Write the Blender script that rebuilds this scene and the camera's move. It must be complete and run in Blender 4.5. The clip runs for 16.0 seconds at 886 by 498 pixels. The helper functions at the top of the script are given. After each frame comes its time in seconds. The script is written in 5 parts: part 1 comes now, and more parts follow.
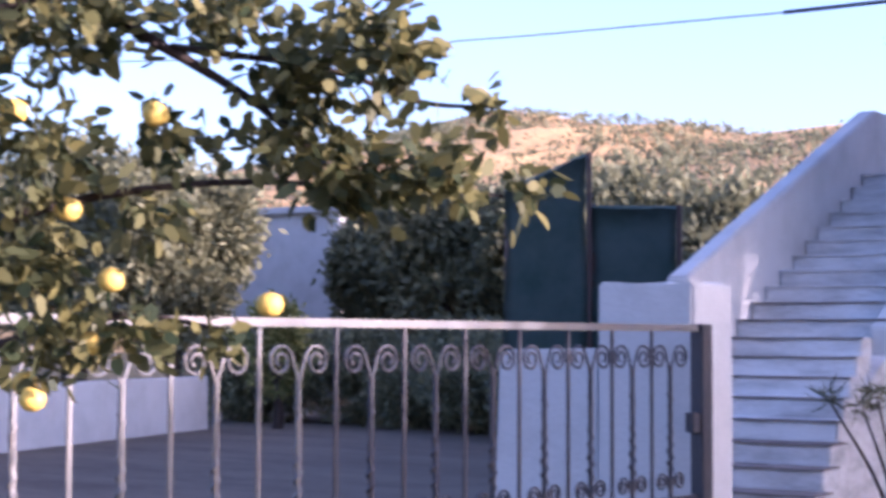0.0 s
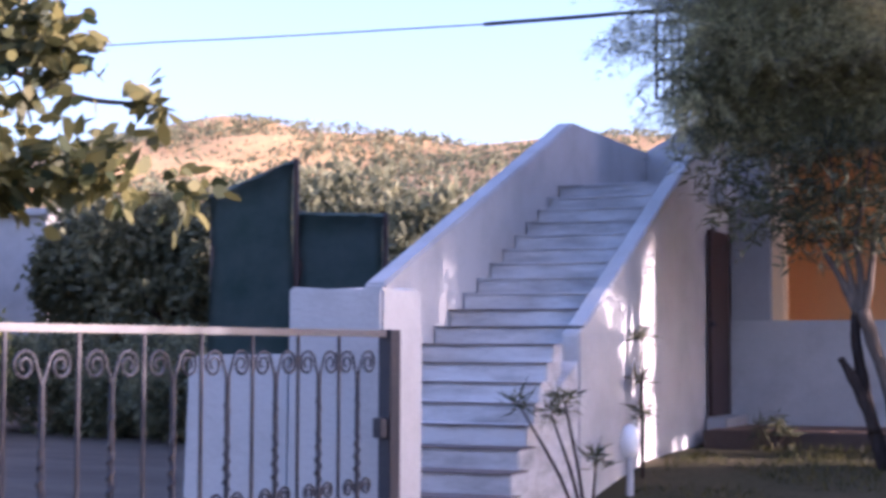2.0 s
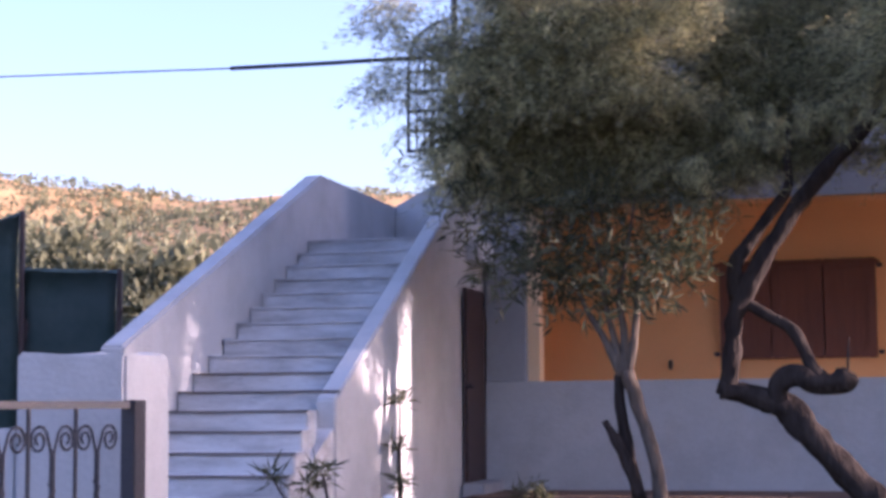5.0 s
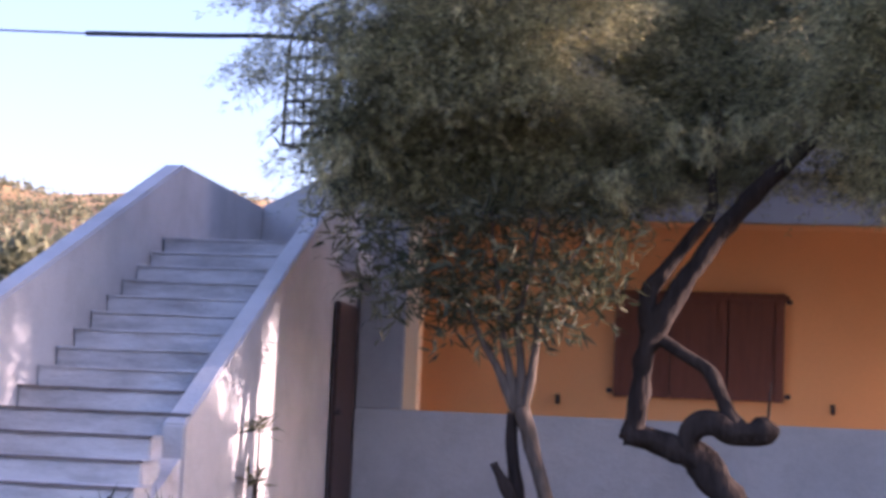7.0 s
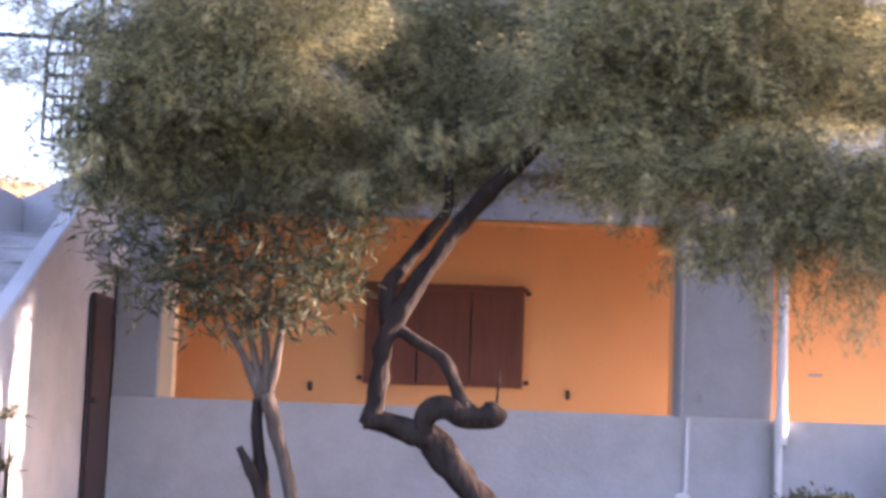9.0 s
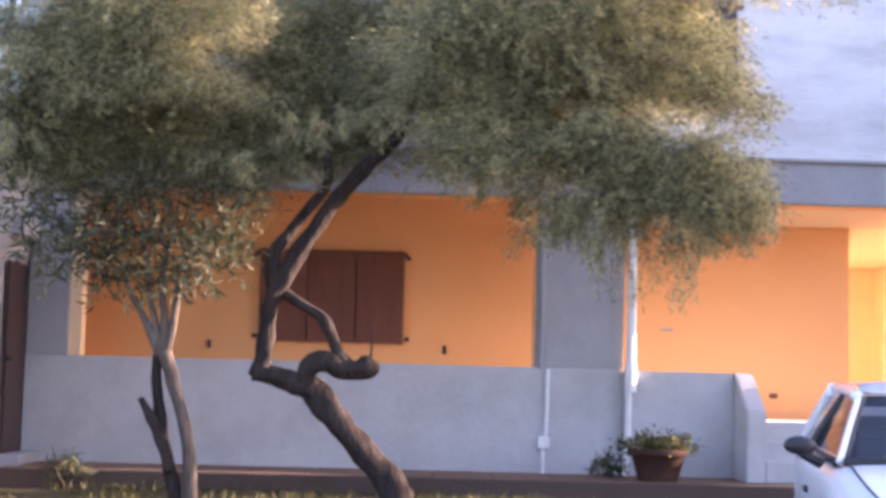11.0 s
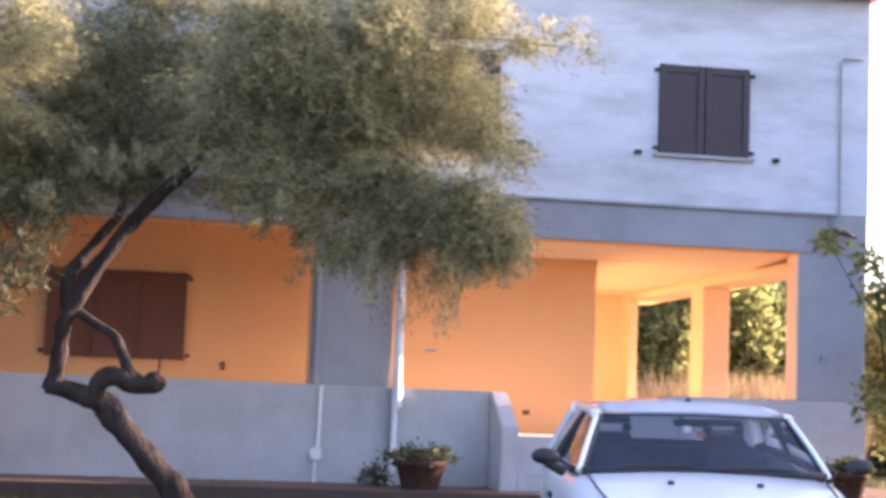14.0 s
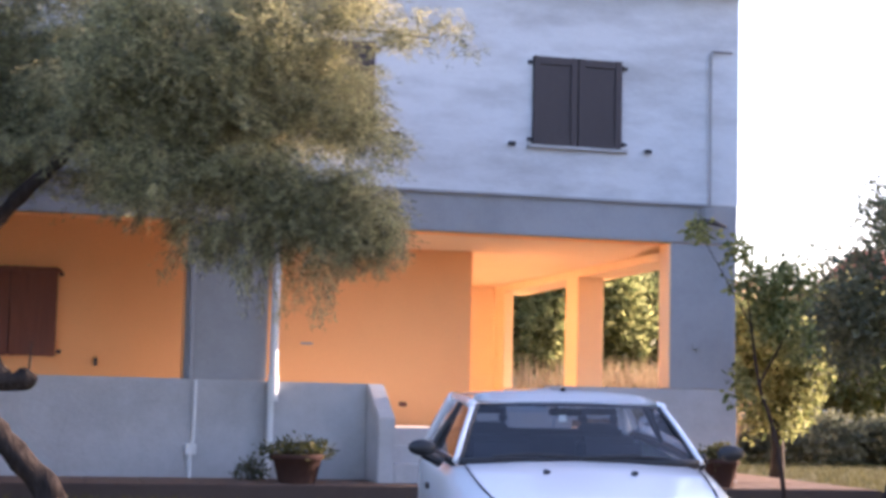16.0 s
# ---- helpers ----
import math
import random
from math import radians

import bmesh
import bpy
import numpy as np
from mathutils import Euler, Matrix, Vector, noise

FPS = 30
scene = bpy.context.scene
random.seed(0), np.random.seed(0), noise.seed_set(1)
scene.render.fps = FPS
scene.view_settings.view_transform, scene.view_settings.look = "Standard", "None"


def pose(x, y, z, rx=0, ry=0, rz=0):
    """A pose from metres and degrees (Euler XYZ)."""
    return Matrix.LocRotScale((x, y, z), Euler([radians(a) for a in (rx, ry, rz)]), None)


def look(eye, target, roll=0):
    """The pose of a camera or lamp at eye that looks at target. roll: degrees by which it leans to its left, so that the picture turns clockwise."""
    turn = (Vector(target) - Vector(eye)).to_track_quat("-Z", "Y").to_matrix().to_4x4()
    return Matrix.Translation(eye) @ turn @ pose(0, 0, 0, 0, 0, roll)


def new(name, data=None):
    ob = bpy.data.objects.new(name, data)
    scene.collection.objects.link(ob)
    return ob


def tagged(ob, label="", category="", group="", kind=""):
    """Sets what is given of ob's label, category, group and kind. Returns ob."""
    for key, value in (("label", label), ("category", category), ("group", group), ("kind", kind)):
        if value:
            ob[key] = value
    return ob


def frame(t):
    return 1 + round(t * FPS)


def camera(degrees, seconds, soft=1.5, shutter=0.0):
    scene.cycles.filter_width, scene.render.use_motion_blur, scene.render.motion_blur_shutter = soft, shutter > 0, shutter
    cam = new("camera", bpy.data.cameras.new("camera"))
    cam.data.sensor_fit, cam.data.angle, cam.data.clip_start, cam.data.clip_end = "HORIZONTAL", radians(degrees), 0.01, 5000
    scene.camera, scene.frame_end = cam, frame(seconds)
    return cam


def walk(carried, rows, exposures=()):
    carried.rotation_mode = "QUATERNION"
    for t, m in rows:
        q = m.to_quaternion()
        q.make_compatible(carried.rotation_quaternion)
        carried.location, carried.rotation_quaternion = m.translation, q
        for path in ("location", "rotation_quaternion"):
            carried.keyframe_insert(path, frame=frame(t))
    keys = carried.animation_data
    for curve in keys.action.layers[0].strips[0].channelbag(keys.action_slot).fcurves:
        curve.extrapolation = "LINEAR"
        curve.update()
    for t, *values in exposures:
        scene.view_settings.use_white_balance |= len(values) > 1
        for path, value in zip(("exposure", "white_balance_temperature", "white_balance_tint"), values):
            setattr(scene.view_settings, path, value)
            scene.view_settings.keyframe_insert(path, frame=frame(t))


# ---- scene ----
cam = camera(30.6, 16.0, soft=3.5, shutter=0.5)
PATH = [
    (0, (0.832, -5.807, 0.825), (-0.279, -4.149, 0.938), 0.2),
    (0.5, (0.845, -5.765, 0.812), (-0.184, -4.053, 0.907), -0.5),
    (1, (0.906, -5.739, 0.813), (-0.068, -3.994, 0.906), -0.1),
    (1.5, (0.955, -5.712, 0.813), (0.065, -3.924, 0.92), 0.5),
    (2, (0.962, -5.656, 0.811), (0.152, -3.832, 0.935), 0.2),
    (2.5, (0.979, -5.658, 0.824), (0.24, -3.806, 0.976), 0.1),
    (3, (1.013, -5.68, 0.84), (0.32, -3.811, 1.002), 0.7),
    (3.5, (0.988, -5.642, 0.836), (0.353, -3.753, 1.003), 0.7),
    (4, (0.91, -5.528, 0.824), (0.303, -3.63, 0.995), 0.2),
    (4.2, (0.849, -5.442, 0.827), (0.268, -3.536, 1.001), -0.0),
    (6.3, (-0.048, -3.395, 0.995), (-0.439, -1.446, 1.215), 1.1),
    (6.5, (-0.066, -3.206, 1.005), (-0.441, -1.254, 1.225), 1.8),
    (7, (-0.144, -3.153, 1.038), (-0.464, -1.19, 1.251), 2.5),
    (7.5, (-0.165, -3.167, 1.053), (-0.416, -1.195, 1.269), 2.8),
    (8, (-0.123, -3.253, 1.036), (-0.292, -1.272, 1.248), 2.6),
    (8.5, (0.027, -3.477, 1.055), (-0.065, -1.49, 1.271), 2.7),
    (9, (0.23, -3.866, 1.036), (0.177, -1.877, 1.244), 2.1),
    (9.2, (0.309, -4.042, 1.036), (0.26, -2.053, 1.234), 1.9),
    (11.3, (0.637, -5.83, 0.985), (0.713, -3.838, 1.14), 1.5),
    (11.5, (0.582, -6.005, 0.984), (0.677, -4.013, 1.135), 1.5),
    (12, (0.471, -6.402, 0.973), (0.614, -4.413, 1.12), 1.4),
    (12.5, (0.379, -6.794, 0.987), (0.566, -4.808, 1.134), 1.5),
    (13, (0.344, -7.003, 1.005), (0.576, -5.023, 1.168), 1.6),
    (13.5, (0.353, -6.986, 1.011), (0.64, -5.014, 1.189), 1.9),
    (14, (0.352, -6.97, 1.005), (0.691, -5.008, 1.191), 2.1),
    (14.5, (0.357, -6.962, 0.997), (0.736, -5.007, 1.183), 2.0),
    (15, (0.348, -6.955, 1.002), (0.767, -5.008, 1.185), 1.9),
    (15.5, (0.346, -6.964, 1.005), (0.803, -5.025, 1.189), 1.7),
    (16, (0.361, -6.951, 1.004), (0.85, -5.02, 1.185), 1.3),
]
walk(cam, [(t, look(eye, target, roll)) for t, eye, target, roll in PATH],
     [(0, 1.74, 4950, 42), (2, 1.76, 5100, 42), (4.2, 1.7, 5250, 43), (7, 1.8, 5450, 44), (9, 2.72, 5800, 41), (12, 2.74, 5800, 36), (14.5, 2.36, 5650, 33), (16, 2.12, 5570, 32)])

# ---- light ----
SUN_TO = Vector((0.9806 * math.cos(radians(13)), 0.196 * math.cos(radians(13)), math.sin(radians(13))))
world = bpy.data.worlds.new("sky")
scene.world = world
world.use_nodes = True
sky = world.node_tree.nodes.new("ShaderNodeTexSky")
sky.sky_type, sky.sun_disc = "NISHITA", False
sky.sun_elevation = radians(13)
sky.sun_rotation = math.atan2(SUN_TO.x, SUN_TO.y)
sky.air_density, sky.dust_density, sky.ozone_density = 1.0, 3.0, 1.0
bg = world.node_tree.nodes["Background"]
world.node_tree.links.new(sky.outputs[0], bg.inputs[0])
bg.inputs[1].default_value = 0.15
sun = new("sun", bpy.data.lights.new("sun", "SUN"))
sun.data.energy, sun.data.angle, sun.data.color = 5.0, radians(0.5), (1.0, 0.78, 0.52)
sun.matrix_world = look(tuple(SUN_TO * 60), (0, 0, 0))

# ---- materials ----
rng = np.random.default_rng(7)


def material(name, base, rough=0.85, spread=0.12, scale=1.5, fine=40.0, bump=0.15, stain=None, stain_amount=0.3, metal=0.0, stretch=(1, 1, 1), island=0.0):
    """A surface with broad stains, fine grain and a little relief; island: variation from piece to piece."""
    m = bpy.data.materials.new(name)
    m.use_nodes = True
    nt = m.node_tree
    p = nt.nodes["Principled BSDF"]
    p.inputs["Roughness"].default_value, p.inputs["Metallic"].default_value = rough, metal
    if rough >= 0.9:
        p.inputs["Specular IOR Level"].default_value = 0.12
    tc = nt.nodes.new("ShaderNodeTexCoord")
    mp = nt.nodes.new("ShaderNodeMapping")
    mp.inputs["Scale"].default_value = stretch
    nt.links.new(tc.outputs["Object"], mp.inputs["Vector"])
    big, small = nt.nodes.new("ShaderNodeTexNoise"), nt.nodes.new("ShaderNodeTexNoise")
    big.inputs["Scale"].default_value, big.inputs["Detail"].default_value, big.inputs["Roughness"].default_value = scale, 6, 0.65
    small.inputs["Scale"].default_value, small.inputs["Detail"].default_value = fine, 4
    for n in (big, small):
        nt.links.new(mp.outputs[0], n.inputs["Vector"])
    ramp = nt.nodes.new("ShaderNodeValToRGB")
    ramp.color_ramp.elements[0].position, ramp.color_ramp.elements[1].position = 0.42, 0.72
    nt.links.new(big.outputs["Fac"], ramp.inputs[0])
    mix = nt.nodes.new("ShaderNodeMixRGB")
    mix.inputs[1].default_value = (*base, 1)
    mix.inputs[2].default_value = (*(stain or tuple(c * 0.6 for c in base)), 1)
    amount = nt.nodes.new("ShaderNodeMath")
    amount.operation = "MULTIPLY"
    amount.inputs[1].default_value = stain_amount
    nt.links.new(ramp.outputs[0], amount.inputs[0])
    nt.links.new(amount.outputs[0], mix.inputs[0])
    hsv = nt.nodes.new("ShaderNodeHueSaturation")
    nt.links.new(mix.outputs[0], hsv.inputs["Color"])
    val = nt.nodes.new("ShaderNodeMapRange")
    val.inputs["To Min"].default_value, val.inputs["To Max"].default_value = 1 - spread, 1 + spread
    nt.links.new(small.outputs["Fac"], val.inputs["Value"])
    last = val.outputs[0]
    if island:
        geo = nt.nodes.new("ShaderNodeNewGeometry")
        r = nt.nodes.new("ShaderNodeMapRange")
        r.inputs["To Min"].default_value, r.inputs["To Max"].default_value = 1 - island, 1 + island
        nt.links.new(geo.outputs["Random Per Island"], r.inputs["Value"])
        mul = nt.nodes.new("ShaderNodeMath")
        mul.operation = "MULTIPLY"
        nt.links.new(last, mul.inputs[0])
        nt.links.new(r.outputs[0], mul.inputs[1])
        last = mul.outputs[0]
    nt.links.new(last, hsv.inputs["Value"])
    nt.links.new(hsv.outputs[0], p.inputs["Base Color"])
    if bump:
        bp = nt.nodes.new("ShaderNodeBump")
        bp.inputs["Strength"].default_value, bp.inputs["Distance"].default_value = bump, 0.02
        nt.links.new(small.outputs["Fac"], bp.inputs["Height"])
        nt.links.new(bp.outputs[0], p.inputs["Normal"])
    return m


def leaf_material(name, low, high, back=0.35):
    """Leaves: colour from leaf to leaf, part of the light passes through."""
    m = bpy.data.materials.new(name)
    m.use_nodes = True
    nt = m.node_tree
    p = nt.nodes["Principled BSDF"]
    p.inputs["Roughness"].default_value = 0.55
    p.inputs["Specular IOR Level"].default_value = 0.25
    geo = nt.nodes.new("ShaderNodeNewGeometry")
    ramp = nt.nodes.new("ShaderNodeValToRGB")
    ramp.color_ramp.elements[0].color, ramp.color_ramp.elements[1].color = (*low, 1), (*high, 1)
    nt.links.new(geo.outputs["Random Per Island"], ramp.inputs[0])
    nt.links.new(ramp.outputs[0], p.inputs["Base Color"])
    tr = nt.nodes.new("ShaderNodeBsdfTranslucent")
    nt.links.new(ramp.outputs[0], tr.inputs[0])
    mix = nt.nodes.new("ShaderNodeMixShader")
    mix.inputs[0].default_value = back
    out = nt.nodes["Material Output"]
    nt.links.new(p.outputs[0], mix.inputs[1])
    nt.links.new(tr.outputs[0], mix.inputs[2])
    nt.links.new(mix.outputs[0], out.inputs[0])
    return m


def glass_material(name, tint, rough=0.02):
    m = bpy.data.materials.new(name)
    m.use_nodes = True
    p = m.node_tree.nodes["Principled BSDF"]
    p.inputs["Base Color"].default_value = (*tint, 1)
    p.inputs["Transmission Weight"].default_value = 1.0
    p.inputs["Roughness"].default_value, p.inputs["IOR"].default_value = rough, 1.05
    p.inputs["Specular IOR Level"].default_value = 1.0
    p.inputs["Coat Weight"].default_value, p.inputs["Coat Roughness"].default_value = 0.6, 0.02
    return m


WHITEWASH = material("whitewash", (0.48, 0.48, 0.48), 0.9, 0.07, 1.6, 30, 0.25, (0.33, 0.32, 0.31), 0.6)
STAIRWASH = material("worn_whitewash", (0.56, 0.56, 0.565), 0.9, 0.12, 2.6, 45, 0.6, (0.2, 0.19, 0.18), 0.7, stretch=(0.6, 1, 2.5))
TREAD = material("worn_tread_edge_shade", (0.2, 0.175, 0.165), 0.9, 0.15, 2.5, 45, 0.3, (0.07, 0.055, 0.05), 0.8)
PLASTER = material("grey_plaster", (0.67, 0.68, 0.69), 0.95, 0.07, 1.4, 24, 0.25, (0.4, 0.4, 0.4), 0.8, stretch=(0.5, 1, 1.6))
CEMENT = material("bare_cement", (0.37, 0.37, 0.375), 0.95, 0.08, 1.1, 26, 0.15, (0.25, 0.25, 0.25), 0.6)
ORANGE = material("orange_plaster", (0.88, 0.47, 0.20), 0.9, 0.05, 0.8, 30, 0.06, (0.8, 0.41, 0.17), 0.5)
# the porch orange again, paler: sun and bounced light put into the colour
LIT_ORANGE = material("lit_orange_plaster", (0.86, 0.62, 0.37), 0.9, 0.05, 0.8, 30, 0.06, (0.82, 0.56, 0.32), 0.5)
TILE = material("terrace_floor", (0.72, 0.64, 0.55), 0.6, 0.08, 2, 30, 0.1)
SHUTTER_RED = material("red_brown_shutter", (0.17, 0.055, 0.028), 0.55, 0.12, 3, 60, 0.15, (0.1, 0.03, 0.02), 0.6, stretch=(6, 6, 0.6))
SHUTTER_DARK = material("dark_shutter", (0.045, 0.032, 0.034), 0.5, 0.1, 3, 60, 0.12, stretch=(6, 6, 0.6))
DOOR_BROWN = material("dark_brown_door", (0.045, 0.024, 0.02), 0.5, 0.1, 3, 50, 0.1)
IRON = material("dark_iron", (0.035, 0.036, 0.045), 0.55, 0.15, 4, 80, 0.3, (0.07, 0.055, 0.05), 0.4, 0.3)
PALE_IRON = material("pale_iron", (0.125, 0.125, 0.125), 0.5, 0.15, 4, 80, 0.3, (0.14, 0.11, 0.09), 0.5, 0.3)
PIPE = material("white_pipe", (0.78, 0.78, 0.76), 0.5, 0.04, 2, 20, 0.05)
CABLE = material("black_cable", (0.015, 0.015, 0.018), 0.6, 0.05, 2, 20, 0)
THIN_CABLE = material("grey_cable", (0.16, 0.16, 0.17), 0.6, 0.05, 2, 20, 0)
BARK = material("bark", (0.048, 0.037, 0.031), 0.95, 0.6, 4, 22, 1.6, (0.02, 0.015, 0.014), 0.9, stretch=(1, 1, 0.25))
PALE_BARK = material("pale_bark", (0.13, 0.103, 0.08), 0.95, 0.5, 4, 26, 1.5, (0.05, 0.038, 0.032), 0.9, stretch=(1, 1, 0.25))
GRASS_SOIL = material("grassy_soil", (0.06, 0.055, 0.03), 1.0, 0.35, 0.7, 14, 0.6, (0.11, 0.085, 0.05), 0.9)
DRIVE = material("dusty_driveway", (0.15, 0.118, 0.09), 1.0, 0.3, 0.6, 12, 0.8, (0.08, 0.062, 0.05), 0.9, stretch=(0.5, 1.6, 1))
PAVING = material("brick_paving", (0.19, 0.125, 0.09), 0.95, 0.15, 2, 40, 0.4, (0.08, 0.06, 0.05), 0.8, island=0.15)
KERB = material("kerb", (0.085, 0.064, 0.054), 0.95, 0.15, 3, 40, 0.4)
TERRACOTTA = material("terracotta", (0.06, 0.032, 0.025), 0.9, 0.12, 4, 50, 0.2, (0.1, 0.055, 0.04), 0.5)
CARPAINT = material("white_car_paint", (0.80, 0.81, 0.82), 0.22, 0.01, 1, 10, 0.0, (0.76, 0.76, 0.76), 0.2)
CARPAINT.node_tree.nodes["Principled BSDF"].inputs["Coat Weight"].default_value = 0.6
RUBBER = material("black_plastic", (0.016, 0.016, 0.018), 0.55, 0.1, 3, 60, 0.1)
SEAT = material("grey_seat_cloth", (0.07, 0.075, 0.09), 0.95, 0.15, 3, 80, 0.2)
RIM = material("silver_rim", (0.5, 0.5, 0.52), 0.35, 0.05, 3, 40, 0.0, metal=0.9)
LAMP_GLASS = material("headlamp", (0.75, 0.77, 0.8), 0.12, 0.03, 3, 30, 0.0)
PAPER = material("paper_tag", (0.75, 0.78, 0.72), 0.8, 0.03, 3, 30, 0.0)
GLASS = glass_material("car_glass", (0.4, 0.45, 0.52))
NET = material("green_shade_net", (0.095, 0.13, 0.125), 0.9, 0.18, 1.1, 60, 0.3, (0.04, 0.08, 0.07), 0.8)
GLOBE = material("white_globe", (0.85, 0.85, 0.84), 0.35, 0.02, 2, 20, 0.0)
ROOF_TILE = material("roof_tiles", (0.36, 0.15, 0.09), 0.9, 0.2, 2, 20, 0.4, island=0.2)
LEMON = material("lemon_rind", (0.62, 0.42, 0.07), 0.6, 0.08, 3, 60, 0.2, (0.6, 0.48, 0.12), 0.6)
HILL = material("dry_hillside", (0.60, 0.37, 0.165), 1.0, 0.35, 0.12, 0.9, 0.0, (0.36, 0.24, 0.12), 0.7)
FEATHER = leaf_material("feathery_leaf", (0.03, 0.046, 0.044), (0.62, 0.575, 0.28), 0.52)
LANCE = leaf_material("lance_leaf", (0.026, 0.038, 0.02), (0.15, 0.145, 0.075), 0.35)
CITRUS = leaf_material("citrus_leaf", (0.03, 0.045, 0.02), (0.19, 0.17, 0.055), 0.4)
OLIVE = leaf_material("olive_leaf", (0.10, 0.11, 0.068), (0.27, 0.26, 0.14), 0.4)
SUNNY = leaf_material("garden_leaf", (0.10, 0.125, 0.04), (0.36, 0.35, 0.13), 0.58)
BLADE = leaf_material("grass_blade", (0.035, 0.042, 0.014), (0.14, 0.125, 0.045), 0.4)
STRAW = leaf_material("dry_grass", (0.2, 0.13, 0.06), (0.42, 0.3, 0.16), 0.35)

# ---- mesh helpers ----


def thing(name, label, category, group="", kind="", at=(0, 0, 0)):
    ob = new(name)
    ob.location = at
    ob.empty_display_size = 0.1
    return tagged(ob, label, category, group, kind)


def finish(name, bm, mat, parent=None, label="", smooth=False):
    me = bpy.data.meshes.new(name)
    bm.to_mesh(me)
    bm.free()
    me.materials.append(mat)
    if smooth:
        for f in me.polygons:
            f.use_smooth = True
    ob = new(name, me)
    if parent:
        ob.parent = parent
        root = parent
        off = Vector((0, 0, 0))
        if parent.name.startswith("parked_car"):
            root, off = None, Vector((4.6, 5.9, -0.75))
        while root:
            off += root.location
            root = root.parent
        ob.location = -off
    return tagged(ob, label) if label else ob


def part(name, bm, mat, parent, label="", smooth=False):
    return finish(name, bm, mat, parent, label, smooth)


def add_box(bm, x0, x1, y0, y1, z0, z1, bevel=0.0, m=None):
    made = bmesh.ops.create_cube(bm, size=1)["verts"]
    for v in made:
        v.co = Vector(((x0 + x1) / 2 + v.co.x * (x1 - x0), (y0 + y1) / 2 + v.co.y * (y1 - y0), (z0 + z1) / 2 + v.co.z * (z1 - z0)))
    if bevel:
        edges = list({e for v in made for e in v.link_edges})
        made = bmesh.ops.bevel(bm, geom=edges, offset=bevel, segments=2, affect="EDGES")["verts"]
    if m:
        bmesh.ops.transform(bm, matrix=m, verts=list({v for v in made}))
    return bm


def box(x0, x1, y0, y1, z0, z1, bevel=0.0):
    return add_box(bmesh.new(), x0, x1, y0, y1, z0, z1, bevel)


def prism(points, axis, a, b, bevel=0.0):
    """A closed outline in the plane across an axis, drawn out from a to b."""
    bm = bmesh.new()

    def place(p, k):
        return {"x": (k, p[0], p[1]), "y": (p[0], k, p[1]), "z": (p[0], p[1], k)}[axis]
    lo, hi = [bm.verts.new(place(p, a)) for p in points], [bm.verts.new(place(p, b)) for p in points]
    bm.faces.new(lo)
    bm.faces.new(hi[::-1])
    n = len(points)
    for i in range(n):
        bm.faces.new((lo[i], hi[i], hi[(i + 1) % n], lo[(i + 1) % n]))
    bmesh.ops.recalc_face_normals(bm, faces=bm.faces)
    if bevel:
        bmesh.ops.bevel(bm, geom=bm.edges[:], offset=bevel, segments=2, affect="EDGES")
    return bm


def smooth_line(points, steps=5):
    """Points (x, y, z, radius) drawn through a soft curve."""
    p = np.array(points, float)
    q = np.vstack([2 * p[0] - p[1], p, 2 * p[-1] - p[-2]])
    out = []
    for i in range(1, len(q) - 2):
        for k in range(steps):
            t = k / steps
            out.append(0.5 * (2 * q[i] + (q[i + 1] - q[i - 1]) * t + (2 * q[i - 1] - 5 * q[i] + 4 * q[i + 1] - q[i + 2]) * t * t + (3 * q[i] - q[i - 1] - 3 * q[i + 1] + q[i + 2]) * t ** 3))
    out.append(p[-1])
    return np.array(out)


def tube(points, sides=8, rough=0.0, soft=True, bm=None, steps=5):
    """A tapering tube along points (x, y, z, radius); rough: knobbly by that share of the radius."""
    bm = bm or bmesh.new()
    p = smooth_line(points, steps) if soft else np.array(points, float)
    rings = []
    side = Vector((0.3, 0.9, 0.2))
    for i, (x, y, z, r) in enumerate(p):
        ahead = Vector(p[min(i + 1, len(p) - 1)][:3] - p[max(i - 1, 0)][:3])
        ahead = ahead.normalized() if ahead.length > 1e-9 else Vector((0, 0, 1))
        u = (side - ahead * side.dot(ahead)).normalized()
        w = ahead.cross(u)
        side = u
        ring = []
        for k in range(sides):
            a = 2 * math.pi * k / sides
            rr = max(r, 0.0008) * (1 + rough * noise.noise(Vector((x * 6 + math.cos(a) * 1.5, y * 6 + math.sin(a) * 1.5, z * 6))))
            ring.append(bm.verts.new(Vector((x, y, z)) + (u * math.cos(a) + w * math.sin(a)) * rr))
        rings.append(ring)
    for a, b in zip(rings, rings[1:]):
        for k in range(sides):
            bm.faces.new((a[k], a[(k + 1) % sides], b[(k + 1) % sides], b[k]))
    bm.faces.new(rings[0][::-1])
    bm.faces.new(rings[-1])
    return bm


def ball(x, y, z, rx, ry, rz, seg=16, knob=0.0):
    bm = bmesh.new()
    bmesh.ops.create_uvsphere(bm, u_segments=seg, v_segments=max(6, seg // 2), radius=1)
    for v in bm.verts:
        k = 1 + knob * noise.noise(v.co * 2.5 + Vector((x, y, z)))
        v.co = Vector((x + v.co.x * rx * k, y + v.co.y * ry * k, z + v.co.z * rz * k))
    return bm


def lathe(profile, x, y, seg=20):
    """A turned shape from (radius, z)."""
    bm = bmesh.new()
    rings = [[bm.verts.new((x + r * math.cos(2 * math.pi * k / seg), y + r * math.sin(2 * math.pi * k / seg), z)) for k in range(seg)] for r, z in profile]
    for a, b in zip(rings, rings[1:]):
        for k in range(seg):
            bm.faces.new((a[k], a[(k + 1) % seg], b[(k + 1) % seg], b[k]))
    bm.faces.new(rings[0][::-1])
    bm.faces.new(rings[-1])
    return bm


